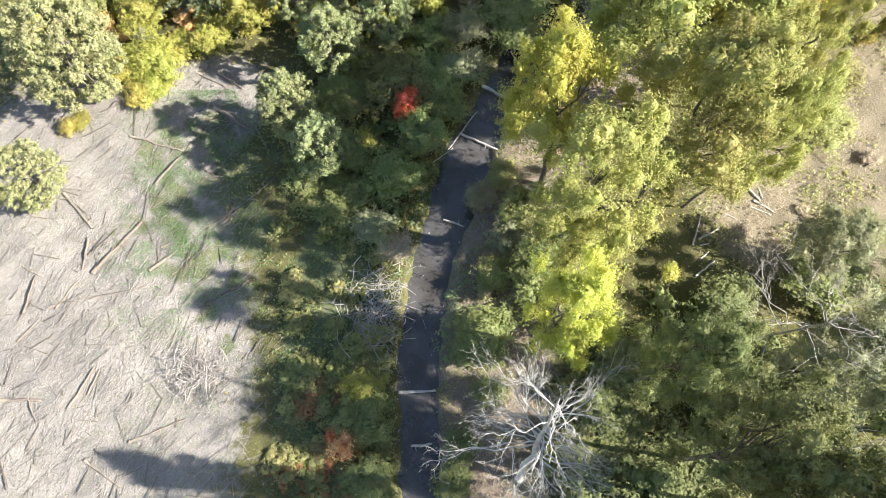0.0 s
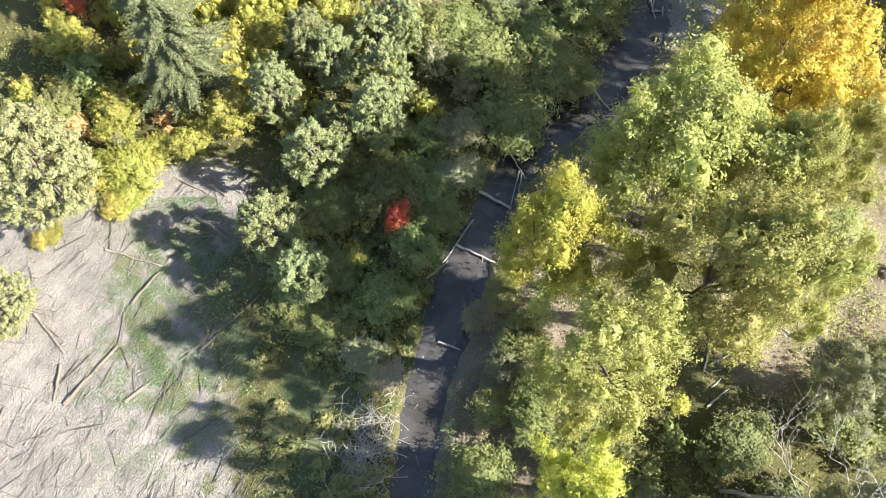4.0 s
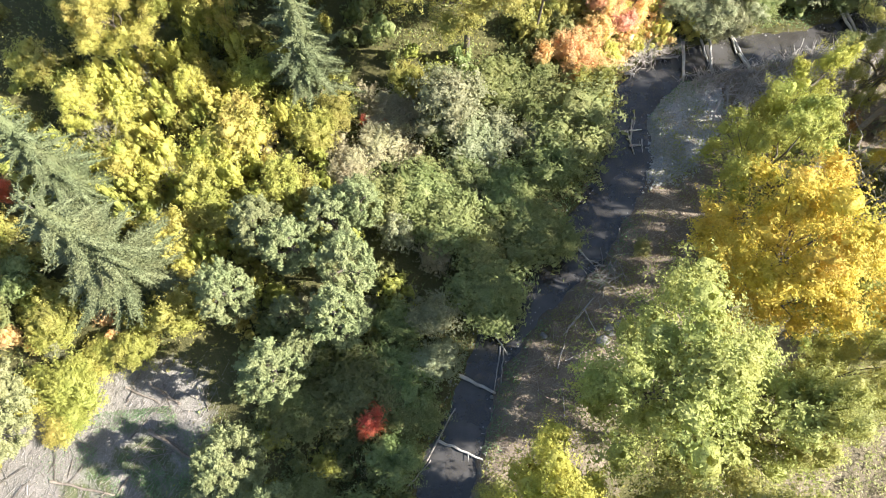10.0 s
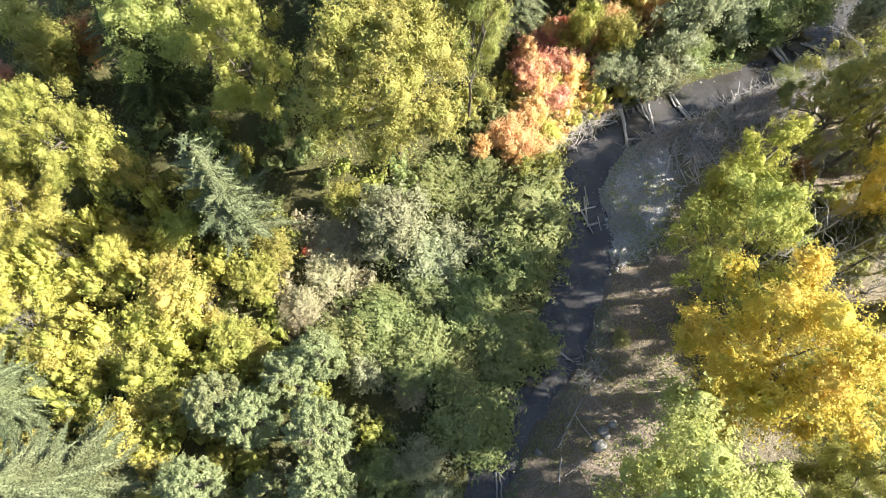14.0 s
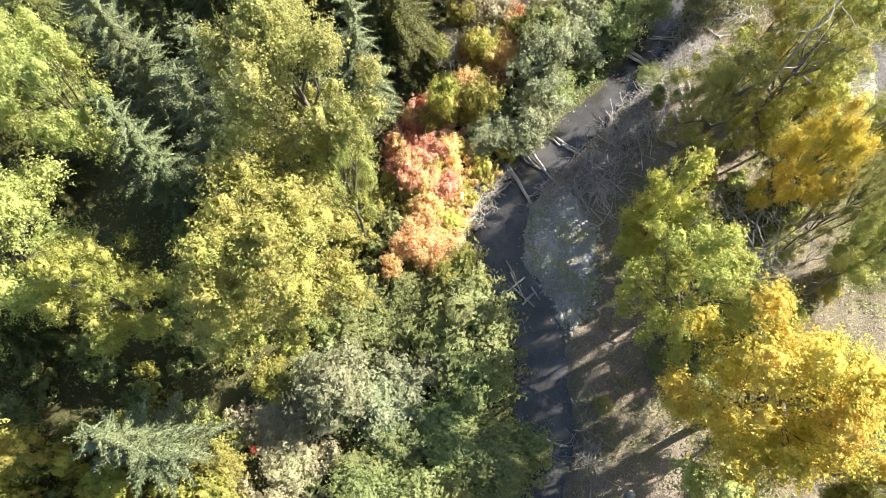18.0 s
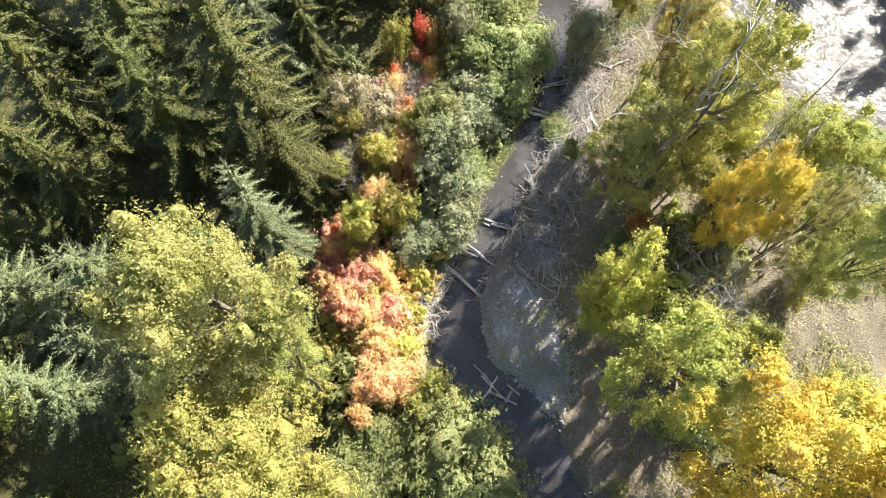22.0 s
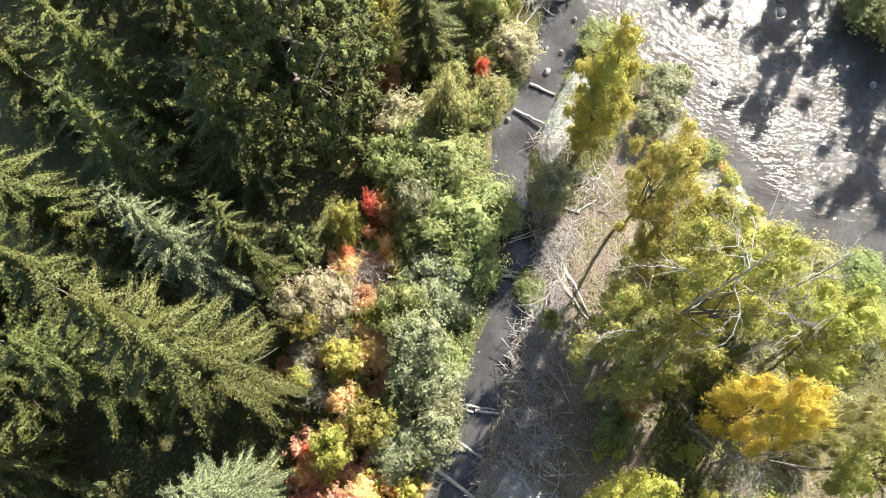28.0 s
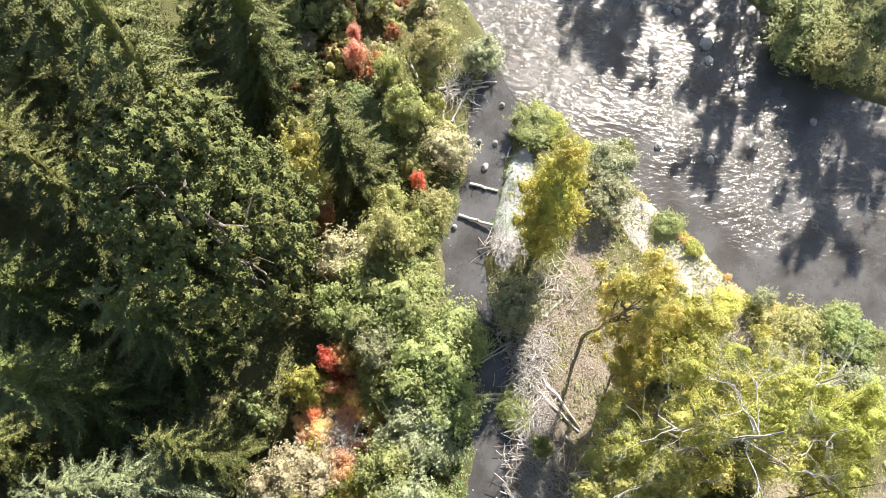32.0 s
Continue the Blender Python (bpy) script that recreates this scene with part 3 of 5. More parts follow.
def broadleaf(seed, h, r, n_lobes, per_lobe, leaf, zc=0.62, tall=0.36, lobe=0.27, limbs=7, lo=0.45, hi=1.12, bias=0.3, solid=0.62):
    """Trunk, limbs and crown of a broadleaved tree: leaf lobes round the limb ends."""
    rng = np.random.default_rng(seed)
    lean = rng.normal(size=2) * 0.03 * h
    top = np.array([lean[0], lean[1], 0.82 * h])
    path = bent(rng, (0, 0, -0.3), top, 8, 0.012)
    trunk = tube(path, np.linspace(0.028 * h * 0.55, 0.05, 8), 8)
    centres = lobes(rng, n_lobes, (lean[0] * 0.7, lean[1] * 0.7, zc * h), (r, r, tall * h), bias, lo, hi)
    crest = np.array([lean[0] * 0.9, lean[1] * 0.9, (zc + 0.86 * tall) * h]) + rng.normal(size=(6, 3)) * (0.22 * r, 0.22 * r, 0.02 * h)
    limb_parts, crowns = [], []
    ends = centres[rng.permutation(n_lobes)[:limbs]]
    for e in ends:
        s = np.clip(rng.uniform(0.3, 0.75) * (e[2] / h) + 0.1, 0.2, 0.8)
        a = np.array([np.interp(s * h, path[:, 2], path[:, k]) for k in range(3)])
        p = bent(rng, a, e, 5, 0.05)
        pieces = [tube(p, np.linspace(0.10 + 0.004 * h, 0.03, 5), 5)]
        near = centres[np.argsort(np.linalg.norm(centres - e, axis=1))[1:4]]
        for q in near:
            pieces.append(tube(bent(rng, p[2], q, 4, 0.06), np.linspace(0.06, 0.015, 4), 4))
        limb_parts.append(joined(pieces))
    for c in np.concatenate([centres, crest]):
        out = (c - np.array([lean[0] * 0.7, lean[1] * 0.7, (zc - 0.25) * h])) / (r, r, 0.5 * h)
        crowns.append(clump(rng, c, r * lobe * rng.uniform(0.7, 1.3), int(per_lobe * rng.uniform(0.7, 1.3)), leaf, 0.9, 0.45, out / (np.linalg.norm(out) + 1e-6), 24, solid))
    return trunk, limb_parts, joined(crowns)


def conifer(seed, h, r, whorls, per, leaf, step, droop=0.3, start=0.06, power=0.74, k=5, fan=0.3, slender=0.13, sweep=0.38):
    """Trunk and crown of a fir or pine: whorls of boughs, each a flat frond of side twigs set with needle tufts, longest near its foot."""
    rng = np.random.default_rng(seed)
    trunk = tube(bent(rng, (0, 0, -0.3), (0, 0, 0.95 * h), 8, 0.003), np.linspace(0.014 * h, 0.015, 8), 7)
    cs, ts, ss, pads = [], [], [], []
    for n_whorl in range(whorls):
        f = start + (0.97 - start) * (n_whorl + rng.uniform(-0.25, 0.25)) / whorls
        length = r * (1 - f) ** power * rng.uniform(0.88, 1.08) + 0.25
        n = max(4, int(per * (0.55 + 0.45 * (1 - f))))
        for a in rng.uniform(0, 2 * np.pi) + np.arange(n) * 2 * np.pi / n + rng.normal(size=n) * 0.22:
            L = length * rng.uniform(0.62, 1.18)
            d = np.array([math.cos(a), math.sin(a), 0.0])
            w = np.array([-d[1], d[0], 0.0])
            m = max(4, int(L / step))
            q = np.linspace(0.2, 1.0, m)
            node = d[None] * (L * q)[:, None]
            node[:, 2] = f * h + 0.14 * L * np.sin(q * 2.2) - droop * L * q ** 1.7 + 0.25 * np.clip(q - 0.75, 0, 1) * L
            five = np.linspace(0, m - 1, 5).astype(int)
            half = np.clip(sweep * L * (1.0 - q[five]), 0.04, 1.1)[:, None] * rng.uniform(0.42, 0.75, (5, 1))
            ridge = node[five] + (0, 0, 0.05)
            fall = d[None] * half * 0.5 - np.array([[0, 0, 1.0]]) * half * 0.5
            pads.append(np.stack([ridge + w * half + fall, ridge, ridge - w * half + fall], 1).reshape(-1, 3))
            for side in (1.0, -1.0):
                twig = np.clip(sweep * L * (1.06 - q), 0.12, 1.3) * rng.uniform(0.7, 1.2, m)
                count = np.maximum(1, np.round(twig / (step * 1.05))).astype(int)
                i = np.repeat(np.arange(m), count)
                u = np.concatenate([(np.arange(x) + 0.7) / x for x in count])[:, None]
                way = d[None] * 0.85 + w[None] * side * rng.uniform(0.55, 0.95, (m, 1)) + np.array([[0, 0, -0.12]])
                way /= np.linalg.norm(way, axis=1, keepdims=True)
                cs.append(node[i] + way[i] * twig[i][:, None] * u + rng.normal(size=(len(i), 3)) * (0.05, 0.05, 0.07))
                ts.append(way[i] + np.array([[0, 0, 0.3]]))
                ss.append(leaf * rng.uniform(0.8, 1.2, len(i)) * (0.7 + 0.3 * (1 - f)))
    cs.append(np.stack([np.zeros(16), np.zeros(16), np.linspace(0.9, 0.99, 16) * h], 1))
    ts.append(rng.normal(size=(16, 3)) * 0.6 + (0, 0, 0.8))
    ss.append(np.full(16, leaf))
    needles = tufts(rng, np.concatenate(cs), np.concatenate(ts), np.concatenate(ss), k, fan, slender)
    rows = np.arange(len(pads))[:, None] * 15
    i = np.array([(3 * p + c, 3 * p + c + 1, 3 * p + c + 4) for p in range(4) for c in (0, 1)] + [(3 * p + c, 3 * p + c + 4, 3 * p + c + 3) for p in range(4) for c in (0, 1)])
    fronds = np.concatenate(pads), (rows[:, :, None] + i[None]).reshape(-1, 3)
    # solid cone hidden within the boughs, added to keep sun off the far side
    f = np.linspace(start, 0.9, 12)[:, None]
    a = np.arange(9)[None] * 2 * np.pi / 9
    rad = r * (1 - f) ** power * 0.30 * rng.uniform(0.6, 1.2, (12, 9))
    core = np.stack([np.cos(a) * rad, np.sin(a) * rad, f * h - droop * rad], -1).reshape(-1, 3)
    i = np.arange(108).reshape(12, 9)
    j = np.roll(i, -1, 1)
    inner = joined((fronds, (core, np.concatenate([np.stack([i[:-1], j[:-1], j[1:]], -1).reshape(-1, 3), np.stack([i[:-1], j[1:], i[1:]], -1).reshape(-1, 3)]))))
    limbs = []
    for z, a in ((0.12, 0.4), (0.18, 2.5), (0.25, 4.4), (0.33, 1.4), (0.42, 3.4), (0.5, 5.5)):
        reach = 0.8 * r * (1 - z) ** power
        limbs.append(tube(bent(rng, (0, 0, z * h), (math.cos(a) * reach, math.sin(a) * reach, z * h - droop * reach * 0.6), 5, 0.02), np.linspace(0.003 * h, 0.012, 5), 5))
    return trunk, limbs, joined((needles, inner))


def bush(seed, h, r, n_lobes, per_lobe, leaf, lobe=0.42):
    rng = np.random.default_rng(seed)
    centres = lobes(rng, n_lobes, (0, 0, 0.5 * h), (r * 0.72, r * 0.72, 0.42 * h), 0.45, 0.3, 0.95)
    crown = joined([clump(rng, c, r * lobe * rng.uniform(0.65, 1.25), int(per_lobe * rng.uniform(0.7, 1.3)), leaf, 0.9, 0.35, None, 24, 0.52) for c in centres])
    stems = [tube(bent(rng, (*(rng.normal(size=2) * 0.12 * r), -0.2), c, 4, 0.06), np.linspace(0.045, 0.012, 4), 4) for c in centres[:4]]
    return stems[0], stems[1:], crown


def twigs(rng, start, heading, length, radius, depth, out, spread=0.75, kids=3):
    """A bare branch that forks."""
    end = start + heading * length
    p = bent(rng, start, end, 5, 0.05, 0.04 * length)
    out.append(tube(p, np.linspace(radius, radius * 0.5, 5), 5 if depth > 1 else 3, False))
    if depth:
        for k in range(kids):
            d = heading + rng.normal(size=3) * spread
            d /= np.linalg.norm(d)
            twigs(rng, p[rng.integers(2, 5)], d, length * rng.uniform(0.45, 0.75), radius * 0.5, depth - 1, out, spread, kids)


SHAPES = {}


def shape(kind, variant):
    key = (kind, variant)
    if key not in SHAPES:
        s = 1000 * (1 + sum(map(ord, kind)) % 97) + variant
        if kind == "cottonwood":
            SHAPES[key] = broadleaf(s, 22, 5.6, 50, 1050, 0.10, 0.62, 0.34, 0.25, 12, 0.45, 1.12, 0.3, 0.44)
        elif kind == "thinwood":
            SHAPES[key] = broadleaf(s, 22, 6, 60, 560, 0.10, 0.54, 0.40, 0.20, 11, 0.45, 1.12, 0.3, 0.4)
        elif kind == "farwood":
            SHAPES[key] = broadleaf(s, 22, 6, 60, 190, 0.20, 0.6, 0.38, 0.17, 8, 0.45, 1.12, 0.3, 0.4)
        elif kind == "column":
            SHAPES[key] = broadleaf(s, 17, 3.0, 92, 480, 0.09, 0.46, 0.44, 0.31, 6, 0.45, 0.95, -0.3, 0.44)
        elif kind == "fir":
            SHAPES[key] = conifer(s, 28, 5.2, 21, 9, 0.25, 0.20, 0.34, 0.06, 0.66, 7, 0.4, 0.09, 0.26)
        elif kind == "farfir":
            SHAPES[key] = conifer(s, 28, 5.2, 20, 8, 0.34, 0.30, 0.34, 0.06, 0.66, 6, 0.4, 0.10, 0.28)
        elif kind == "youngfir":
            SHAPES[key] = conifer(s, 16, 3.9, 15, 9, 0.23, 0.18, 0.20, 0.06, 0.62, 7, 0.4, 0.09, 0.28)
        elif kind == "pine":
            SHAPES[key] = broadleaf(s, 11, 2.35, 150, 130, 0.085, 0.54, 0.39, 0.145, 6, 0.68, 1.0, 0.15, 0.38)
        elif kind == "broadpine":
            SHAPES[key] = broadleaf(s, 13, 4.4, 400, 130, 0.085, 0.50, 0.44, 0.095, 8, 0.74, 1.0, 0.2, 0.38)
        elif kind == "domepine":
            SHAPES[key] = broadleaf(s, 27, 6.2, 430, 150, 0.10, 0.50, 0.46, 0.105, 8, 0.76, 1.0, 0.3, 0.5)
        elif kind == "thicket":
            SHAPES[key] = bush(s, 2, 2, 10, 60, 0.13)
        elif kind == "shrub":
            SHAPES[key] = bush(s, 4, 2, 18, 430, 0.08, 0.36)
    return SHAPES[key]


TEMPLATES = {}


def coloured(name, me, parent, material):
    """A part on a shared mesh, with a material of its own."""
    ob = part(name, me, parent)
    ob.material_slots[0].link = "OBJECT"
    ob.material_slots[0].material = material
    return ob


SHARED = {}


def shared_meshes(kind, variant, stem):
    key = (kind, variant)
    if key not in SHARED:
        trunk, limbs, crown = shape(kind, variant)
        SHARED[key] = (smooth(mesh_of(stem, *trunk, BARK)), [mesh_of("limb", *limb, BARK) for limb in limbs], mesh_of("crown", *crown, BARK))
    return SHARED[key]


def template(kind, variant, colour, name, stem, label, category):
    key = (kind, variant, colour)
    if key not in TEMPLATES:
        trunk, limbs, crown = shared_meshes(kind, variant, stem)
        root = new(name)
        part(stem, trunk, root)
        for limb in limbs:
            part("stem" if kind in ("shrub", "thicket") else "limb", limb, root)
        coloured("crown", crown, root, LEAVES[colour])
        tagged(root, label, category)
        TEMPLATES[key] = [root, False]
    return TEMPLATES[key]


place_rng = random.Random(7)


def plant(kind, colour, x, y, h, r, name, stem, label, category, group, nominal, variants):
    entry = template(kind, place_rng.randrange(variants), colour, name, stem, label, category)
    z = ground_z(x, y)
    m = pose(x, y, z, place_rng.uniform(-3, 3), place_rng.uniform(-3, 3), place_rng.uniform(0, 360)) @ Matrix.Diagonal((r / nominal[1], r / nominal[1] * place_rng.uniform(0.92, 1.08), h / nominal[0], 1))
    if entry[1]:
        return copy_thing(entry[0], m)
    entry[1] = True
    entry[0].matrix_basis = m
    tagged(entry[0], group=group)
    return entry[0]


SHRUB_WORDS = {
    "green": "leafy green shrub growing on the creek bank", "dark": "dense dark green alder shrub in shade", "olive": "olive-brown leafy shrub turning in autumn",
    "willow": "pale grey-green willow bush beside the water", "yellowgreen": "yellow-green shrub with small autumn leaves", "yellow": "bright yellow autumn shrub with feathery leaves",
    "orange": "orange autumn shrub with thin stems", "reddish": "vivid red vine maple shrub in autumn", "pink": "pale pinkish-red autumn shrub in sunlight",
    "peach": "pale peach-orange autumn shrub with thin stems", "rust": "rust-brown withering shrub in shade", "tan": "half-bare tan shrub with dry leaves", "dry": "low tuft of dry straw-coloured grass", "greytwig": "bare grey shrub of thin twigs",
}


def plant_shrubs(colour, rows):
    for x, y, h, r in rows:
        if colour == "tan" and x < 15:
            h *= 0.7
        if colour in ("yellow", "tan") and x > 15:
            r *= 1.4
        if colour == "yellow" and x < -18 and y < 48:
            h, r = h * 0.6, r * 0.8
            plant("shrub", "yellowgreen", x + 0.9, y + 0.8, h, r * 1.1, "shrub", "stem", SHRUB_WORDS["yellowgreen"], "shrub", "yellowgreen shrubs", (4, 2), 6)
        if colour in ("orange", "reddish") and x > 15 and y > 60:
            r *= 1.15
        if colour in ("orange", "pink", "peach") and y > 65:
            h *= 0.78
        if colour == "greytwig":
            bare_shrub(x, y, h, r)
        else:
            plant("shrub", colour, x, y, min(h * 0.95, r * 3.6), r * 1.15, "shrub", "stem", SHRUB_WORDS[colour], "shrub", colour + " shrubs", (4, 2), 6)


def bare_shrub(x, y, h, r):
    rng = np.random.default_rng(int(abs(x * 13 + y * 7)))
    root = new("bare_shrub")
    root.location = (x, y, ground_z(x, y))
    for k in range(7):
        out = []
        a = rng.uniform(0, 6.28)
        d = np.array([math.cos(a) * r / h * 0.8, math.sin(a) * r / h * 0.8, 1.0])
        twigs(rng, np.array([0, 0, -0.1]), d / np.linalg.norm(d), h * 0.55, 0.035, 2, out, 0.6, 4)
        part("stem", mesh_of("stem", *joined(out), TWIGWOOD), root)
    tagged(root, SHRUB_WORDS["greytwig"], "shrub", "bare shrubs")


TREE_WORDS = {
    "green": "tall green cottonwood tree with ragged leafy crown", "yellowgreen": "tall cottonwood turning yellow-green in autumn", "yellow": "cottonwood tree with yellow autumn leaves",
    "lime": "cottonwood with dense lime-yellow autumn foliage", "gold": "golden-yellow cottonwood tree in full autumn colour", "olive": "thinning olive-coloured cottonwood with bare limbs showing", "willow": "tall grey-green broadleaf tree with dense foliage", "dark": "dark green broadleaf tree in shade",
}


def plant_cottonwoods(colour, rows):
    for x, y, h, r in rows:
        plant("thinwood" if colour == "olive" or (x, y) in ((44.6, 57.8), (28.5, 49.6), (40.6, 59.4), (44.0, 61.0)) else "cottonwood", "cottonwood" if colour == "green" else colour, x, y, h, r, "cottonwood_tree", "trunk", TREE_WORDS[colour], "tree", "cottonwoods", (22, 6), 4)


def plant_columns(colour, rows):
    for x, y, h, r in rows:
        plant("column", colour, x, y, h, r, "young_cottonwood_tree", "trunk", "slender upright young cottonwood with fine " + {"yellowgreen": "yellow-green", "lime": "lime-yellow"}[colour] + " leaves", "tree", "young cottonwoods", (17, 3.2), 3)


def plant_firs(colour, rows):
    for x, y, h, r in rows:
        r *= 0.88
        kind, nominal = ("farfir" if y > 97 else "fir", (28, 5.5)) if h > 20 else ("youngfir", (16, 4.2))
        plant(kind, colour, x, y, h, r, "fir_tree", "trunk", "tall dark green fir with drooping boughs" if colour == "fir" else "blue-green fir with layered boughs", "tree", "firs", nominal, 4)


def plant_pines(colour, rows):
    for x, y, h, r in rows:
        plant("domepine" if h > 20 else "pine" if r < 3 else "broadpine", colour, x, y, h, r, "pine_tree", "trunk", "tall rounded pine with pale green needles" if h > 20 else "young round-topped pine with dense pale green needles" if colour == "pine" else "broad olive-green pine at the clearing's edge", "tree", "young pines", (27, 6.2) if h > 20 else (11, 2.5) if r < 3 else (13, 4.6), 1 if h > 20 else 4)


# ---- trees ----
plant_cottonwoods("green", ((18.6, 35.0, 24, 7.0), (16.6, 25.0, 26, 5.4), (9.6, 21.6, 25, 4.8), (23.2, 31.0, 20, 4.2), (21.8, 25.6, 21, 4.0), (29.8, 35.2, 18, 3.8), (30.6, 39.2, 17, 3.4), (40.0, 44.2, 20.5, 3.8),
                            (44.0, 61.0, 13.5, 3.0), (40.6, 59.4, 17, 3.4), (15.9, 75.4, 27, 4.4), (14.2, 71.0, 18, 3.4), (2.4, 88, 23, 4.8), (-7, 82, 22, 5)))
plant_cottonwoods("lime", ((8.9, 27.8, 22.5, 4.4), (7.2, 12.8, 22, 3.3)))
plant_cottonwoods("yellowgreen", ((-17.6, 74.2, 18.5, 3.4), (-24.5, 77.0, 16, 3.4), (7.2, 69.2, 24, 6.6), (-2.6, 75.0, 24, 6.2), (44.6, 57.8, 24.5, 4.6), (47.5, 48, 16, 4)))
plant_cottonwoods("gold", ((26.8, 41.8, 22.5, 6.0), (39.6, 51.9, 20.5, 2.6)))
plant_cottonwoods("yellow", ((52.2, 63.4, 19.5, 2.8), (49.6, 60.6, 10, 2.0), (46.8, 55.7, 13, 2.6), (-18, 66, 12, 3.2), (-23, 70, 13, 3.5), (-14.5, 71.5, 11, 2.8), (-28, 64, 12, 3)))
plant_cottonwoods("yellowgreen", ((28.5, 49.6, 20, 4.8),))
plant_cottonwoods("olive", ((40.4, 48.2, 20.5, 1.9), (50.5, 50.5, 12, 2.6)))
plant_cottonwoods("willow", ((-29.5, 81.0, 15, 3.6), (31.9, 18.6, 10, 3.2), (29.5, 11, 15, 4.2)))
plant_cottonwoods("dark", ((15.6, 9.6, 22, 3.2), (18.2, 3.6, 25, 4.0), (21.8, 0.0, 27, 4.6), (12, -3.4, 23, 3.6), (42, 17.5, 10, 3.5)))
# the last two, largely out of view, are added to shade the southern woods
for x, y, h, r in ((110, 58.5, 24, 6), (101, 50.8, 23, 4.6), (114.5, 61.5, 24, 6), (95.5, 39, 24, 6), (107, 52, 22, 5), (103, 36, 21, 6), (116, 62, 20, 6), (17, -8, 20, 5), (36, 6, 20, 6)):
    plant("farwood", "dark", x, y, h, r, "cottonwood_tree", "trunk", "dark green broadleaf tree on the far bank" if x > 80 else TREE_WORDS["dark"], "tree", "far trees", (22, 6), 2)
plant_columns("lime", ((31.0, 55.9, 19, 2.6), (58.6, 68.7, 19.5, 2.6)))
plant_columns("yellowgreen", ((52.8, 57.2, 16, 2.6),))
plant_firs("bluefir", ((-22.4, 48.4, 21.5, 6.8), (-27, 56, 21, 5.0), (-7.4, 66.4, 19.5, 5.2), (17.4, 79.4, 29.5, 4.0), (21.5, 80.2, 21, 4.2), (12.6, 85.2, 19, 5.2), (8.6, 80.6, 19, 4.6), (8.0, 91, 18, 4.6), (34.4, 89.0, 33, 6.2), (4.2, 84.0, 20, 4.4)))
plant_firs("fir", ((28.0, 84.8, 32, 6.8), (25.2, 91.5, 22, 5.6), (36.6, 87.0, 24, 4.2), (44.4, 93.0, 21, 5.4), (56.4, 95.0, 35, 6.2), (61.0, 84.7, 21, 4.8), (42.2, 51.4, 11, 2.6)))
plant_firs("fir", ((56, 117, 30, 6), (62, 121, 30, 6), (48, 114, 29, 6), (66, 117, 29, 6), (54, 124, 28, 6), (41, 110, 29, 6), (54, 107, 26, 6), (62, 111, 30, 6), (70, 108, 29, 6), (66, 94, 32, 5.5), (50, 100, 22, 6), (38, 98, 22, 6), (29, 98, 21, 6), (17, 95, 20.5, 5.4), (-12, 82, 24, 5.5), (14, 103, 20.5, 6), (21, 100, 22, 6), (33, 104, 26, 6), (44, 103, 21.5, 6), (10, 97, 20.5, 5.2), (25, 106, 31, 6.5), (60, 103, 35, 6.5), (73, 100, 29, 6), (80, 93, 26, 6), (-4, 93, 27, 6), (4, 101, 28, 6)))
plant_pines("pine", ((-13.6, 32.4, 11, 2.7), (-10.3, 28.8, 10.5, 2.4), (-10.2, 38.8, 11.5, 2.4), (-4.8, 42.8, 11, 2.5), (-14.4, 46.2, 10, 2.5), (-8.3, 41.0, 8.5, 1.5), (-4.5, 47.2, 10.5, 2.5), (-6, 52, 9.5, 2.3), (-9.5, 50, 9.5, 2.3), (-12, 51.5, 9.5, 2.2), (-10, 44.5, 6, 1.5), (-3, 52.5, 10, 2.2)))
plant_pines("fir", ((50.2, 90.4, 27, 6.4),))
plant_pines("oldpine", ((-33.6, 38.2, 13, 5.2), (-35.9, 27.4, 7.5, 3.1)))


# ---- shrubs ----
plant_shrubs("reddish", ((-3.1,35.4,6.0,1.2),(-8.6,5.3,3.3,0.8),(-35.3,57.9,5.0,1.2),(-3.9,34.5,5.8,0.9),(-2.9,36.1,6.7,1.0),(24.6,77.6,6.5,1.1),(40.9,82.3,7.0,1.0),(44.1,81.6,6.7,0.9),(45.2,82.3,7.5,1.3),(61.5,79.5,6.0,1.1)))
plant_shrubs("dark", ((-5.5,2.0,2.5,2.2),(-6.4,6.6,3.7,2.7),(0.7,2.0,2.5,1.8),(1.6,4.5,2.5,1.6),(3.9,8.9,3.0,1.7),(17.9,1.5,4.2,3.0),(14.1,5.8,3.3,2.7),(-8.9,30.0,4.2,2.4),(15.0,11.2,3.3,2.8),(-5.0,37.1,4.2,2.9),(24.0,15.9,3.3,2.4)))
plant_shrubs("green", ((-8.2,25.8,3.3,2.5),(-4.7,27.2,4.2,3.1),(-9.4,37.0,2.7,2.2),(-0.7,35.0,3.3,2.1),(0.4,35.9,3.7,1.9),(-1.0,38.4,4.2,2.3),(-0.9,43.2,4.2,2.0)))
plant_shrubs("dark", ((-21.5,73.8,5.0,2.5),(-17.4,75.5,6.7,3.0),(36.7,22.7,5.0,2.4),(6.3,55.9,5.0,2.6),(4.4,61.0,5.0,2.2),(28.6,44.4,4.2,1.8),(26.7,47.6,3.3,1.6),(17.1,63.2,4.2,1.6),(38.1,57.5,5.0,2.0),(47.6,51.5,5.0,1.9),(44.4,72.0,5.0,1.9),(85.1,43.8,6.7,2.7),(66.3,85.4,3.3,2.5)))
plant_shrubs("green", ((1.4,53.7,5.0,2.1),(9.8,53.3,5.0,3.1),(13.6,55.6,5.0,3.4),(13.0,61.3,4.2,2.1),(16.0,58.6,5.0,2.9)))
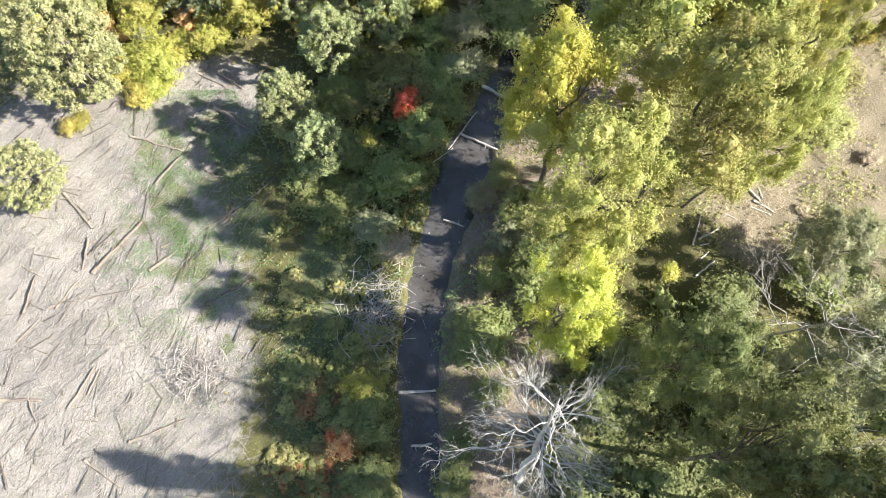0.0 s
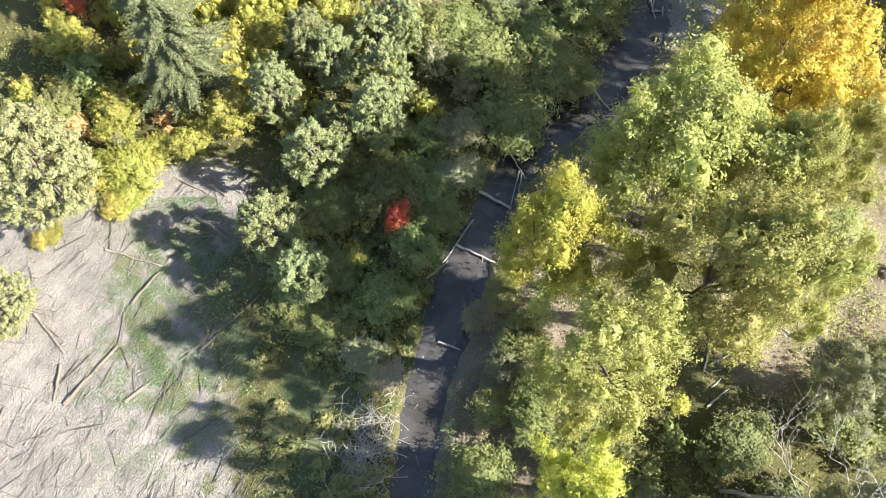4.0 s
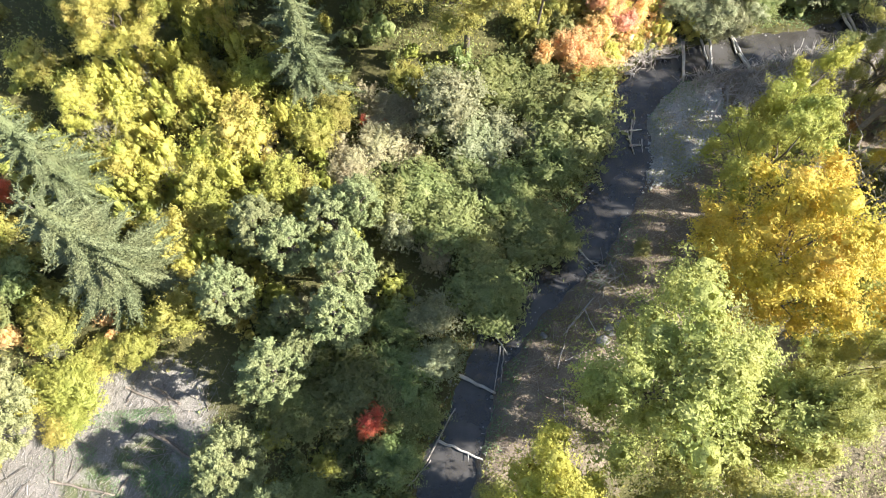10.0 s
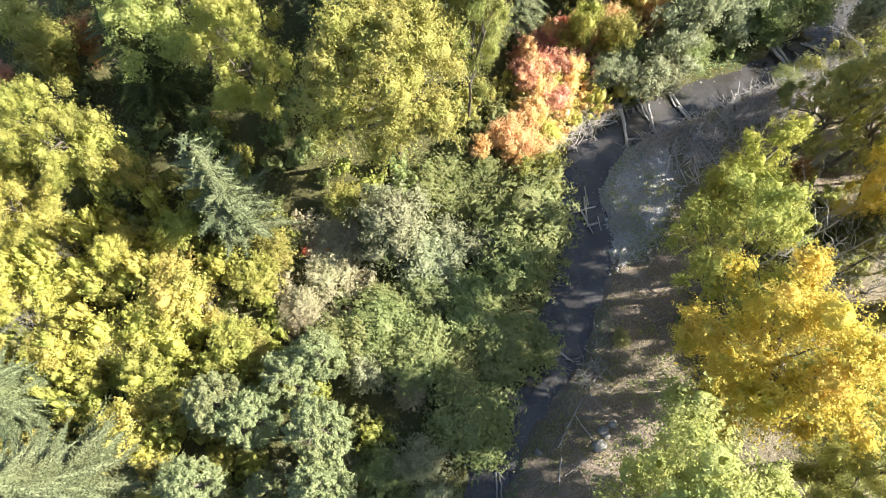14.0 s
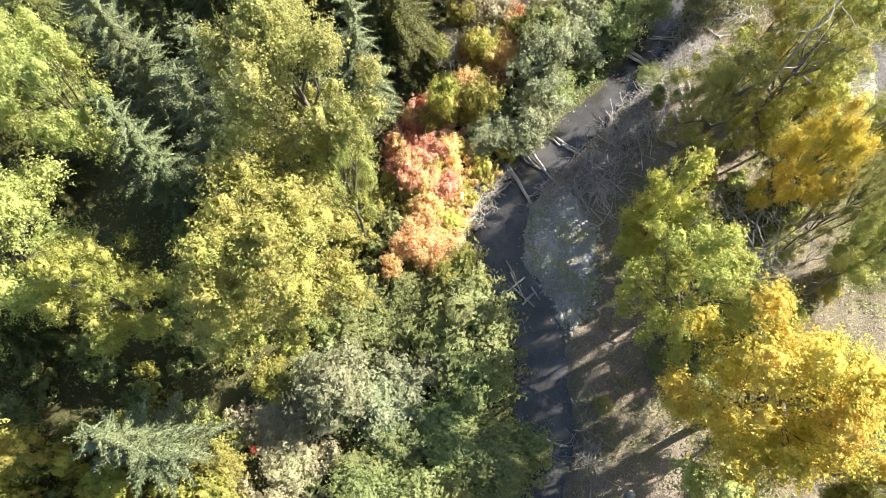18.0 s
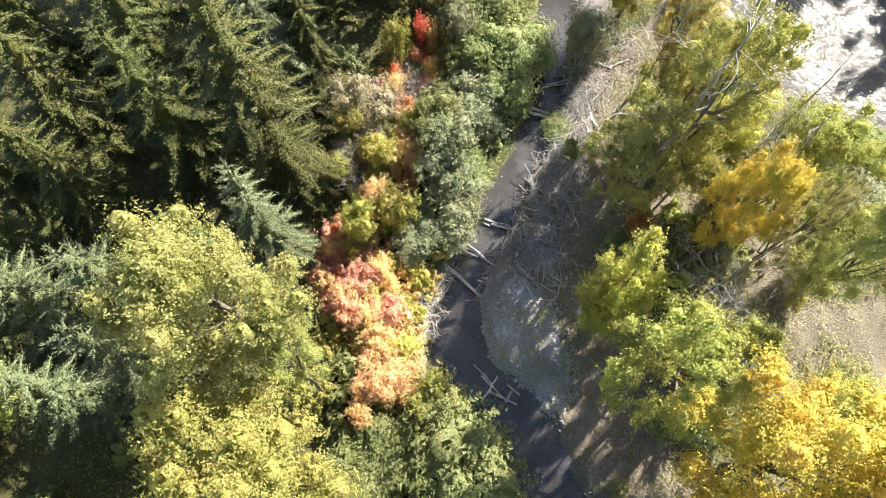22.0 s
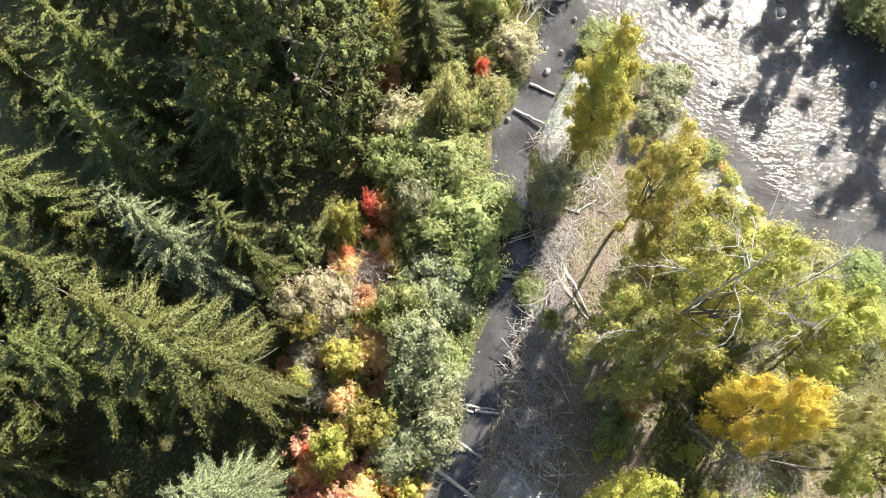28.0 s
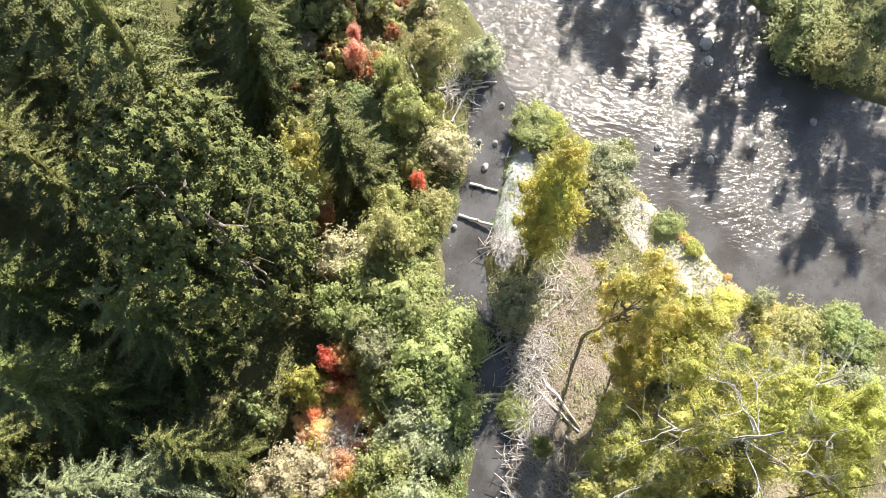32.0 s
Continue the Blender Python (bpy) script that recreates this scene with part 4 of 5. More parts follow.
plant_shrubs("willow", ((-29.4,43.0,5.0,0.8),(-5.9,23.1,3.3,2.1),(5.7,22.0,3.3,2.0),(-2.3,31.7,2.5,1.8),(2.4,39.8,4.2,2.0),(2.1,43.4,5.0,2.4),(-0.2,51.0,5.8,1.8),(7.5,59.0,5.0,2.9),(5.2,61.7,6.7,2.8),(3.9,64.2,6.7,2.0),(10.6,59.0,5.0,2.0),(9.5,60.1,4.2,1.7),(11.8,58.8,5.0,1.9),(52.7,42.1,4.2,1.9),(28.7,71.9,4.2,2.6),(30.9,70.2,3.7,2.1),(32.4,69.4,3.7,1.4),(57.0,47.4,3.3,1.8),(34.5,71.0,5.0,1.9),(33.8,72.8,5.8,2.3)))
plant_shrubs("willow", ((58.5,49.8,1.7,1.0),(36.7,73.8,6.7,2.1),(40.3,72.2,5.8,2.4),(41.3,74.1,6.7,2.3),(52.6,68.9,5.0,2.1),(48.3,74.3,5.3,1.7),(46.2,78.5,6.7,1.6),(64.2,63.7,4.2,1.8),(67.4,63.7,4.2,1.8),(75.4,76.9,5.0,1.9)))
# dark shrubs added over a sunlit gap, to stand in for missing shade
plant_shrubs("dark", ((24.0,5.0,5.0,2.5),(27.2,7.2,5.0,2.6),(22.4,8.6,4.5,2.4),(29.6,3.4,5.0,2.6),(31.4,8.4,4.6,2.5),(25.6,10.4,4.2,2.2),(12.6,7.6,3.6,2.0),(10.4,4.8,3.4,1.9)))
plant_shrubs("dry", ((-4.2,21.5,1.0,1.7),(32.6,25.4,0.7,0.6),(36.4,33.5,0.8,1.3),(39.7,30.5,0.8,1.0),(37.5,32.8,0.8,0.9)))
plant_shrubs("yellowgreen", ((-6.5,8.9,3.3,1.9),(-35.1,53.0,5.8,2.3),(-22.9,42.6,3.3,2.0),(-16.1,53.8,6.7,2.4),(-16.2,55.9,6.7,2.2),(-9.9,55.9,6.7,2.3),(-8.9,55.1,5.8,2.2),(-24.0,76.9,8.3,2.4),(-13.2,66.8,8.3,2.0),(-7.0,60.8,5.8,2.3),(-17.0,72.5,10.0,2.3),(-5.5,63.3,5.0,1.8),(-20.7,86.6,8.3,2.0),(1.4,66.2,5.0,1.8),(-23.3,91.2,8.3,2.3),(18.5,62.6,3.3,2.0),(25.4,76.0,6.7,1.3),(26.7,75.7,6.7,1.3),(29.7,74.2,5.8,1.5),(36.9,77.8,5.8,1.0)))
plant_shrubs("yellowgreen", ((36.0,79.4,6.7,1.3),(61.7,55.6,1.0,0.7),(45.3,79.1,5.8,1.3),(42.0,83.6,6.7,0.9),(70.2,69.4,1.7,1.5),(58.3,87.8,8.3,1.8)))
plant_shrubs("orange", ((-7.7,4.5,3.7,1.2),(-33.0,44.5,5.0,1.0),(-24.7,44.1,3.3,0.6),(-21.2,80.7,8.3,1.9),(14.1,67.5,6.7,1.8),(17.4,65.3,4.2,0.9),(16.7,67.9,6.7,2.1),(17.7,66.9,5.0,1.7),(19.1,66.6,4.2,1.6),(24.1,71.5,5.8,1.0),(21.7,76.1,6.7,1.8),(24.1,77.6,7.5,1.3),(25.0,76.8,6.7,1.5),(28.5,76.6,6.7,1.8),(27.9,77.7,6.7,0.8),(34.5,76.8,6.7,1.4)))
plant_shrubs("reddish", ((42.4,82.4,7.0,1.0),(39.4,80.8,5.6,0.7)))
plant_shrubs("orange", ((39.8,81.4,6.5,1.0),(37.9,79.4,6.2,1.1),(60.0,52.5,0.8,0.7),(41.8,78.7,7.5,1.1),(43.3,81.0,8.3,1.2),(44.9,81.1,6.7,1.1),(45.8,81.6,7.0,1.1),(61.3,89.3,9.2,0.9),(72.4,86.1,7.5,0.9)))
plant_shrubs("green", ((-34.6,45.4,6.7,2.2),(-11.4,27.1,2.7,2.3),(3.5,13.0,3.3,1.9),(-32.7,49.2,5.0,2.3),(-9.9,37.7,2.5,2.1),(-2.1,32.1,3.3,1.9),(-8.4,41.0,3.3,2.0),(32.5,18.8,6.7,2.6),(6.2,45.1,4.2,2.5),(-1.3,53.9,5.0,1.6),(4.5,51.7,5.0,2.3),(2.7,55.8,5.0,2.0),(11.0,49.4,4.3,2.6),(10.2,64.6,4.2,2.6),(13.9,64.8,4.2,2.1),(57.0,41.6,3.3,1.5),(56.8,43.8,5.0,2.1),(58.3,43.9,3.3,1.5),(31.3,73.1,5.8,1.4)))
plant_shrubs("green", ((35.2,72.1,5.0,1.8),(42.8,65.2,4.2,0.8),(36.4,71.8,5.0,2.1),(44.6,66.9,0.8,0.8),(37.7,75.8,6.7,2.0),(45.9,67.8,0.8,0.9),(43.7,72.4,5.8,2.0),(45.9,75.5,6.7,2.0),(63.2,58.2,1.0,0.8),(48.7,73.8,5.0,1.9),(45.1,78.0,7.5,2.0),(50.5,77.6,6.7,1.9),(49.6,79.2,6.7,2.1),(48.4,80.6,6.7,1.5),(53.0,78.2,5.8,1.9),(48.6,83.1,7.5,1.6),(68.7,63.1,3.3,0.9),(85.1,49.3,5.0,2.6),(69.5,71.1,1.7,1.9)))
plant_shrubs("olive", ((6.9,49.0,4.3,2.3),(20.7,48.0,1.7,1.0),(35.8,33.4,3.3,2.2),(36.7,37.4,5.0,1.8),(16.4,64.0,4.2,1.8),(31.4,49.2,4.2,1.8),(55.9,48.1,4.2,1.9),(82.0,45.8,5.8,2.5),(51.9,81.1,6.7,1.8),(54.7,79.6,6.7,1.9),(56.7,78.3,5.8,1.6),(58.6,77.4,5.0,1.6),(55.9,80.8,6.7,2.1),(58.3,81.0,6.7,1.6),(66.9,81.8,7.5,1.9),(73.0,81.4,6.7,2.2),(70.5,84.3,6.7,1.5),(76.1,80.7,6.7,2.2)))
plant_shrubs("tan", ((2.8,48.6,4.2,1.8),(-4.1,58.0,5.0,2.3),(2.5,52.4,5.0,2.1),(-1.0,60.0,5.0,2.5),(-0.7,62.9,5.0,2.2),(19.5,66.4,3.3,1.4),(36.7,81.7,7.5,1.4),(53.4,83.0,6.7,1.9),(65.4,77.6,5.0,1.6)))
plant_shrubs("yellow", ((-35.1,33.5,2.5,1.4),(-28.9,36.7,3.3,2.0),(-31.2,39.5,4.2,2.5),(-28.1,39.0,4.2,2.9),(-30.6,44.7,5.0,2.5),(-26.1,42.0,4.2,2.0),(-19.5,44.5,5.8,2.4),(-18.4,48.9,6.7,1.9),(-18.8,50.5,8.3,2.3),(-19.6,52.1,8.3,2.3),(-24.7,59.9,6.7,1.7),(-33.1,70.3,10.0,2.3),(-21.2,59.0,6.7,2.2),(-27.7,66.4,8.3,2.3),(-24.8,64.4,6.7,2.1),(-23.6,64.9,6.7,1.7),(-15.5,59.1,8.3,2.5),(-19.3,65.0,10.0,2.5),(-11.7,58.5,7.5,2.2),(-19.8,67.2,8.3,2.6)))
plant_shrubs("yellow", ((-13.5,61.9,9.2,2.8),(-17.9,68.3,10.0,3.1),(18.9,67.6,5.0,1.3),(20.8,68.2,4.2,1.3),(19.7,71.0,5.8,1.6),(22.7,69.8,5.0,1.5),(56.1,44.1,3.7,0.7),(53.9,46.5,4.2,1.2),(54.7,49.6,4.2,1.0),(31.7,78.4,7.5,1.3),(32.9,78.8,6.7,1.5),(42.5,78.1,6.7,1.1)))
plant_shrubs("greytwig", ((-25.6,61.4,5.0,1.8),(-19.9,57.5,4.2,1.4),(-26.0,63.9,5.0,1.9),(-20.0,59.3,3.3,1.3),(-22.3,68.1,4.2,1.3),(-24.4,74.7,5.0,1.7),(30.1,78.7,5.0,0.8),(39.6,79.3,5.8,1.2),(39.2,79.9,6.7,1.3)))
plant_shrubs("greytwig", ((39.6,48.2,4.5,2.4),(36.6,47.0,4.0,2.2),(42.4,46.0,4.0,2.0),(52.4,50.4,4.0,1.8),(34.2,46.4,3.5,1.8),(55.0,51.6,3.6,1.6)))
plant_shrubs("yellowgreen", ((33.4,47.6,5.0,1.8),(36.0,44.6,3.6,1.4),(51.4,52.4,3.6,1.4),(43.6,44.0,3.0,1.3),(54.0,55.6,3.4,1.4)))
plant_shrubs("yellow", ((35.4,49.2,4.4,1.0),(41.4,43.2,2.6,0.9),(57.6,52.6,2.6,0.9),(55.6,57.4,3.0,0.8)))
plant_shrubs("reddish", ((-3.0,62.6,5.0,0.7),(-1.1,61.9,4.6,0.6)))
plant_shrubs("pink", ((22.2,70.6,5.0,1.7),(20.6,72.7,6.7,1.4),(23.2,73.6,5.8,1.7),(85.2,43.3,6.7,1.0),(52.5,84.5,6.7,1.2),(71.8,87.9,8.3,1.2),(74.3,88.8,8.3,1.0)))
plant_shrubs("tan", ((35.8,83.0,5.0,1.0),(31.9,81.8,5.0,1.1),(37.3,81.2,5.0,0.9),(33.6,80.6,5.0,0.9)))
plant_shrubs("greytwig", ((36.8,81.9,5.5,1.2),(31.4,80.4,5.0,1.2),(-24.8,73.6,4.5,2.2),(-22.6,74.0,4.0,1.8),(34.8,79.0,5.0,1.0)))
plant_shrubs("yellowgreen", ((42.8,83.2,6.0,1.2),(34.0,82.6,5.0,1.1),(30.2,80.6,5.0,1.0),(-25.6,76.6,5.0,2.8),(-28.2,79.4,5.0,2.4),(-29.6,75.4,4.5,2.2)))
plant_shrubs("yellow", ((29.6,79.4,5.0,0.9),(38.6,81.6,5.5,0.8)))
plant_shrubs("pink", ((43.4,81.8,6.0,1.0),(39.0,82.8,5.5,0.9),(-29.4,84.4,5.0,1.6),(-27.0,87.0,5.0,1.6)))
plant_shrubs("orange", ((40.2,83.4,5.5,0.9),(32.6,79.8,5.5,0.9)))
plant_shrubs("peach", ((20.0,69.6,5.0,1.7),(21.5,73.8,6.0,1.7),(18.2,69.2,5.0,1.5),(24.8,73.0,5.5,1.3),(30.2,77.2,6.5,1.5),(35.6,77.8,6.5,1.3),(26.6,77.0,6.2,1.3),(43.0,79.6,6.6,1.1)))
plant_shrubs("peach", ((21.3,71.6,5.4,1.7),(19.4,68.2,4.6,1.3),(33.2,77.4,6.0,1.2)))
plant_shrubs("yellow", ((23.6,76.4,6.0,0.9),(22.6,72.2,5.2,0.9),(20.4,67.4,4.2,0.9),(31.0,76.2,5.6,0.9)))
plant_shrubs("reddish", ((25.6,78.0,6.2,0.7),(24.4,75.2,5.6,0.6)))
plant_shrubs("yellow", ((19.6,19.2,3.0,0.6),))
# tall shrubs added under the crowns, mostly hidden, to throw shade on the creek
plant_shrubs("green", ((7.6,17.4,8.0,2.0),(8.8,20.2,8.0,2.1),(7.2,24.2,7.5,1.9),(10.6,15.6,8.0,2.0)))
# low shrubs added to darken a bank that the trees leave sunlit
plant_shrubs("tan", ((3.6,17.4,1.6,1.2),(5.2,20.8,1.8,1.4),(3.4,26.4,1.5,1.2)))
plant_shrubs("olive", ((4.6,18.8,2.4,1.5),(6.6,24.0,2.6,1.6),(5.4,28.6,2.2,1.4),(2.8,14.4,2.0,1.2)))
plant_shrubs("rust", ((-17.0,87.4,8.3,2.3),(-14.1,88.6,6.7,1.6),(39.4,57.1,5.0,0.9),(56.3,86.5,7.5,1.5)))



# ---- thickets on the woodland floor ----
def clearing_at(x, y):
    return np.maximum(blob(x, y, -33.3, 13, 17, 26, 8), blob(x, y, -28, 32, 13, 7, 40))


def open_land(x, y):
    return np.clip(np.maximum.reduce([clearing_at(x, y), blob(x, y, 36, 30, 14, 11, 30), blob(x, y, 26.6, 60.0, 3.2, 6.2, -36), blob(x, y, 61.5, 57.5, 1.9, 5.5, -38)]) * 1.3, 0, 1)


def right_bank(x, y):
    g = creek_gap(x, y)
    line = np.interp(y, lower_creek[:, 1], lower_creek[:, 0])
    return np.where((g > 0.4) & (g < 9) & (((x > line) & (y < 60)) | ((x > 27) & (y < 72) & (y < 67.5 + (x - 32) * 0.22))), 1.0, 0.0) * (river_gap(x, y) > 1)


def plant_thickets(name, count, box, colour, tall, seed, label):
    """Low brush over an area, too thick to tell one bush from the next."""
    r = random.Random(seed)
    pieces = []
    for k in range(count):
        x, y = r.uniform(*box[:2]), r.uniform(*box[2:])
        here = np.array([x]), np.array([y])
        if creek_gap(*here)[0] < 1.4 or river_gap(*here)[0] < 2 or open_land(*here)[0] > 0.15 or right_bank(*here)[0] > 0:
            continue
        v, f = shape("thicket", r.randrange(5))[2]
        a, w, t = r.uniform(0, 6.28), r.uniform(0.6, 1.05), r.uniform(0.35, 0.6) * tall
        c, n = math.cos(a), math.sin(a)
        pieces.append((v @ np.array([[c * w, n * w, 0], [-n * w, c * w, 0], [0, 0, t]]) + np.array([x, y, ground_z(x, y)]), f))
    if pieces:
        tagged(new(name, mesh_of(name, *joined(pieces), LEAVES[colour])), label, "brush", kind="stuff")


for seed, (colour, count, box, tall) in enumerate((
    ("dark", 20, (-15, 0, 24, 46), 1.4), ("green", 45, (-15, 0, 22, 46), 1.4), ("yellowgreen", 14, (-14, 0, 26, 46), 1.2), ("willow", 12, (-12, 2, 28, 46), 1.4), ("olive", 50, (-16, -4, -4, 24), 0.7), ("rust", 30, (-18, -7, -2, 11), 0.6), ("dark", 30, (-15, -4, -4, 12), 0.7), ("green", 22, (-13, -3, -2, 22), 0.8), ("orange", 14, (-32, -22, 38, 47), 1.2), ("yellowgreen", 26, (-34, -20, 38, 48), 1.6),
    ("yellowgreen", 55, (-40, 4, 45, 70), 2.0), ("green", 40, (-30, 14, 45, 72), 1.8), ("yellow", 60, (-42, -12, 44, 70), 2.6), ("yellow", 45, (-30, -8, 54, 72), 4.5), ("yellowgreen", 45, (-32, -4, 50, 70), 4.0), ("green", 30, (-14, 8, 66, 84), 3.0), ("yellowgreen", 40, (-34, -6, 44, 80), 3.4), ("tan", 26, (-12, 8, 54, 66), 1.8),
    ("pink", 26, (20, 27, 70, 79), 2.2), ("orange", 22, (19, 30, 66, 79), 2.0), ("yellow", 18, (19, 30, 66, 78), 2.2), ("orange", 18, (30, 47, 75, 83), 2.2), ("yellowgreen", 12, (28, 48, 74, 83), 2.2), ("peach", 12, (17, 25, 66, 77), 2.0), ("yellowgreen", 12, (13, 19, 68, 75), 2.4), ("green", 12, (12, 18, 66, 73), 2.2),
    ("pink", 10, (38, 48, 79, 84), 2.2), ("olive", 30, (46, 76, 76, 88), 2.2), ("green", 30, (34, 66, 70, 75.5), 1.8), ("dark", 60, (-20, 70, 80, 98), 2.5),
    # the first two dark rows below make up for shade missing under the trees
    ("dark", 60, (8, 44, -8, 16), 1.8), ("dark", 24, (9, 26, -4, 14), 1.4), ("green", 16, (10, 34, 0, 20), 1.5), ("olive", 22, (34, 60, 42, 62), 1.2), ("dark", 40, (-10, 70, 96, 110), 2.5), ("dark", 36, (62, 98, 84, 110), 2.5), ("olive", 24, (-45, -14, 68, 95), 3), ("green", 24, (-45, -10, 68, 98), 3), ("yellowgreen", 22, (-45, -10, 66, 92), 3), ("olive", 34, (64, 86, 83, 99), 2.2), ("tan", 16, (64, 84, 82, 95), 1.8), ("rust", 8, (66, 82, 84, 94), 2.0), ("yellowgreen", 14, (34, 58, 44, 64), 1.4), ("willow", 24, (44, 62, 56, 70), 1.2))):
    plant_thickets("brush_thicket", count, box, colour, tall, seed, "thicket of low " + {"dark": "dark green", "yellowgreen": "yellow-green", "pink": "pale red", "peach": "peach-coloured"}.get(colour, "dry tan" if colour == "tan" else colour) + " brush on the woodland floor")

# ---- bare trees ----
def bare_tree(x, y, h, spread, n_branches, seed, material, lean=(0, 0), label="", low=0.45, depth=3, thick=0.010, forks=3):
    """A leafless tree: trunk, and forking branches each a part."""
    rng = np.random.default_rng(seed)
    root = new("dead_tree")
    root.location = (x, y, ground_z(x, y))
    path = bent(rng, (0, 0, -0.3), (lean[0], lean[1], h), 9, 0.004)
    part("trunk", smooth(mesh_of("trunk", *tube(path, np.linspace(thick * h, 0.025, 9), 8), material)), root)
    for k in range(n_branches):
        f = rng.uniform(low, 0.95)
        a = np.array([np.interp(f * h, path[:, 2], path[:, i]) for i in range(3)])
        ang = k * 2.4 + rng.normal() * 0.3
        d = np.array([math.cos(ang), math.sin(ang), rng.uniform(-0.1, 0.45)])
        out = []
        twigs(rng, a, d / np.linalg.norm(d), spread * (1.15 - 0.75 * f) * rng.uniform(0.6, 1.1), thick * h * (1.2 - f) * 0.25 + 0.014, depth, out, 0.55, forks)
        part("branch", mesh_of("branch", *joined(out), material), root)
    return tagged(root, label, "tree", "dead trees")


bare_tree(6.0, 2.0, 20, 5.0, 32, 3, DEADWOOD, (0.4, 3.6), "white dead tree with bare forking branches", 0.5, 3, 0.016, 4)
bare_tree(22.5, 12.5, 17, 6.5, 12, 5, TWIGWOOD, (2.5, -1.5), "half-dead grey tree leaning over green undergrowth", 0.4)
bare_tree(28, 10, 17, 6.5, 13, 6, TWIGWOOD, (2, -1), "half-dead grey tree leaning over green undergrowth", 0.4)
bare_tree(26.4, 4.2, 15, 5.5, 12, 26, TWIGWOOD, (1.8, -0.6), "half-dead grey tree leaning over green undergrowth", 0.35)
bare_tree(48.4, 52.4, 19, 3.6, 15, 8, TWIGWOOD, (0.8, -0.6), "tall dead tree with fine bare grey branches", 0.35, 3, 0.010, 4)
bare_tree(45.6, 51.2, 17, 3.6, 12, 18, TWIGWOOD, (1.0, -0.6), "tall dead tree with fine bare grey branches", 0.35, 3, 0.010, 4)
bare_tree(38.2, 49.4, 11, 4.2, 12, 19, TWIGWOOD, (0.8, -0.6), "low dead tree with spreading bare grey twigs", 0.3, 3, 0.010, 4)
bare_tree(32.5, 50.5, 15, 6, 12, 9, TWIGWOOD, (0.8, -0.8), "dead grey tree among yellow cottonwoods", 0.35)
bare_tree(44.8, 48.7, 17.5, 3, 5, 10, OLDWOOD, (1.2, 2.3), "bare standing snag with short broken limbs", 0.5, 2)
bare_tree(43.0, 47.5, 12, 3, 5, 11, OLDWOOD, (1.8, -1.4), "bare standing snag with short broken limbs", 0.5, 2)
bare_tree(43.5, 58.5, 26, 6, 12, 12, TWIGWOOD, (0.6, -0.6), "thin tall bare-limbed tree among leafy cottonwoods", 0.5)

# ---- logs ----
LOG_WORDS = {"creek": "weathered log lying across the creek", "clearing": "bleached fallen log on the dry clearing", "bank": "grey driftwood pole lying on the creek bank",
             "jam": "broken log in a driftwood jam", "drift": "sun-bleached driftwood log on dry ground"}


def lay_logs(where, rows):
    material = {"creek": DEADWOOD, "clearing": OLDWOOD, "bank": STICKWOOD, "jam": STICKWOOD, "drift": DEADWOOD}[where]
    for k, (x1, y1, x2, y2, r) in enumerate(rows):
        rng = np.random.default_rng(int(abs(x1 * 91 + y1 * 37)))
        lift = {"creek": 0.28, "jam": 0.35}.get(where, 0.0)
        z1, z2 = max(ground_z(x1, y1), -0.4) + r * 0.9 + lift * (where == "jam") * rng.random(), max(ground_z(x2, y2), -0.4) + r * 0.9
        top = max(max(ground_z(x1 + (x2 - x1) * f, y1 + (y2 - y1) * f) - (z1 + (z2 - z1) * f) for f in (0.25, 0.5, 0.75)), 0)
        p = bent(rng, (x1, y1, z1), (x2, y2, z2), 7, 0.012, top * 0.8)
        o = p[0].copy()
        root = new("log", smooth(mesh_of("log", *tube(p - o, np.linspace(r, r * rng.uniform(0.55, 0.8), 7) * rng.uniform(0.9, 1.1, 7), 8), material)))
        root.location = o
        tagged(root, LOG_WORDS[where], "log", where + " logs")
        if r >= 0.1:
            for n in range(rng.integers(1, 4)):
                a = p[rng.integers(1, 6)] - o
                d = rng.normal(size=3) + (0, 0, 0.8)
                d /= np.linalg.norm(d)
                part("branch_stub", mesh_of("branch_stub", *tube(bent(rng, a, a + d * rng.uniform(0.25, 0.7), 3, 0.05), (r * 0.35, r * 0.25, r * 0.12), 5), material), root)


lay_logs("creek", ((-3.71,9.02,-0.56,9.16,0.13),(-2.61,4.67,-0.87,4.85,0.1),(0.05,24.65,1.94,23.93,0.1),(3.81,38.55,6.72,36.85,0.17),(1.71,33.44,5.13,31.67,0.13),(14.45,50.41,16.54,47.41,0.14),(28.75,69.27,27.95,65.05,0.17),(30.52,69.45,30.86,67.09,0.13),(31.38,69.45,30.99,65.69,0.14),(34.06,67.72,34.61,65.86,0.13),(33.77,69.71,33.85,67.77,0.12),(45.16,71.8,46.22,68.26,0.18),(48.21,70.95,50.16,68.92,0.08),(33.82,69.8,34.81,66.17,0.12),(63.37,75.41,63.28,72.86,0.15),(60.25,75.69,59.95,72.57,0.17),(48.64,70.9,50.45,68.96,0.07),(44.59,71.79,45.84,68.45,0.16)))
lay_logs("creek", ((20.65,60.25,23.13,60.27,0.09),))
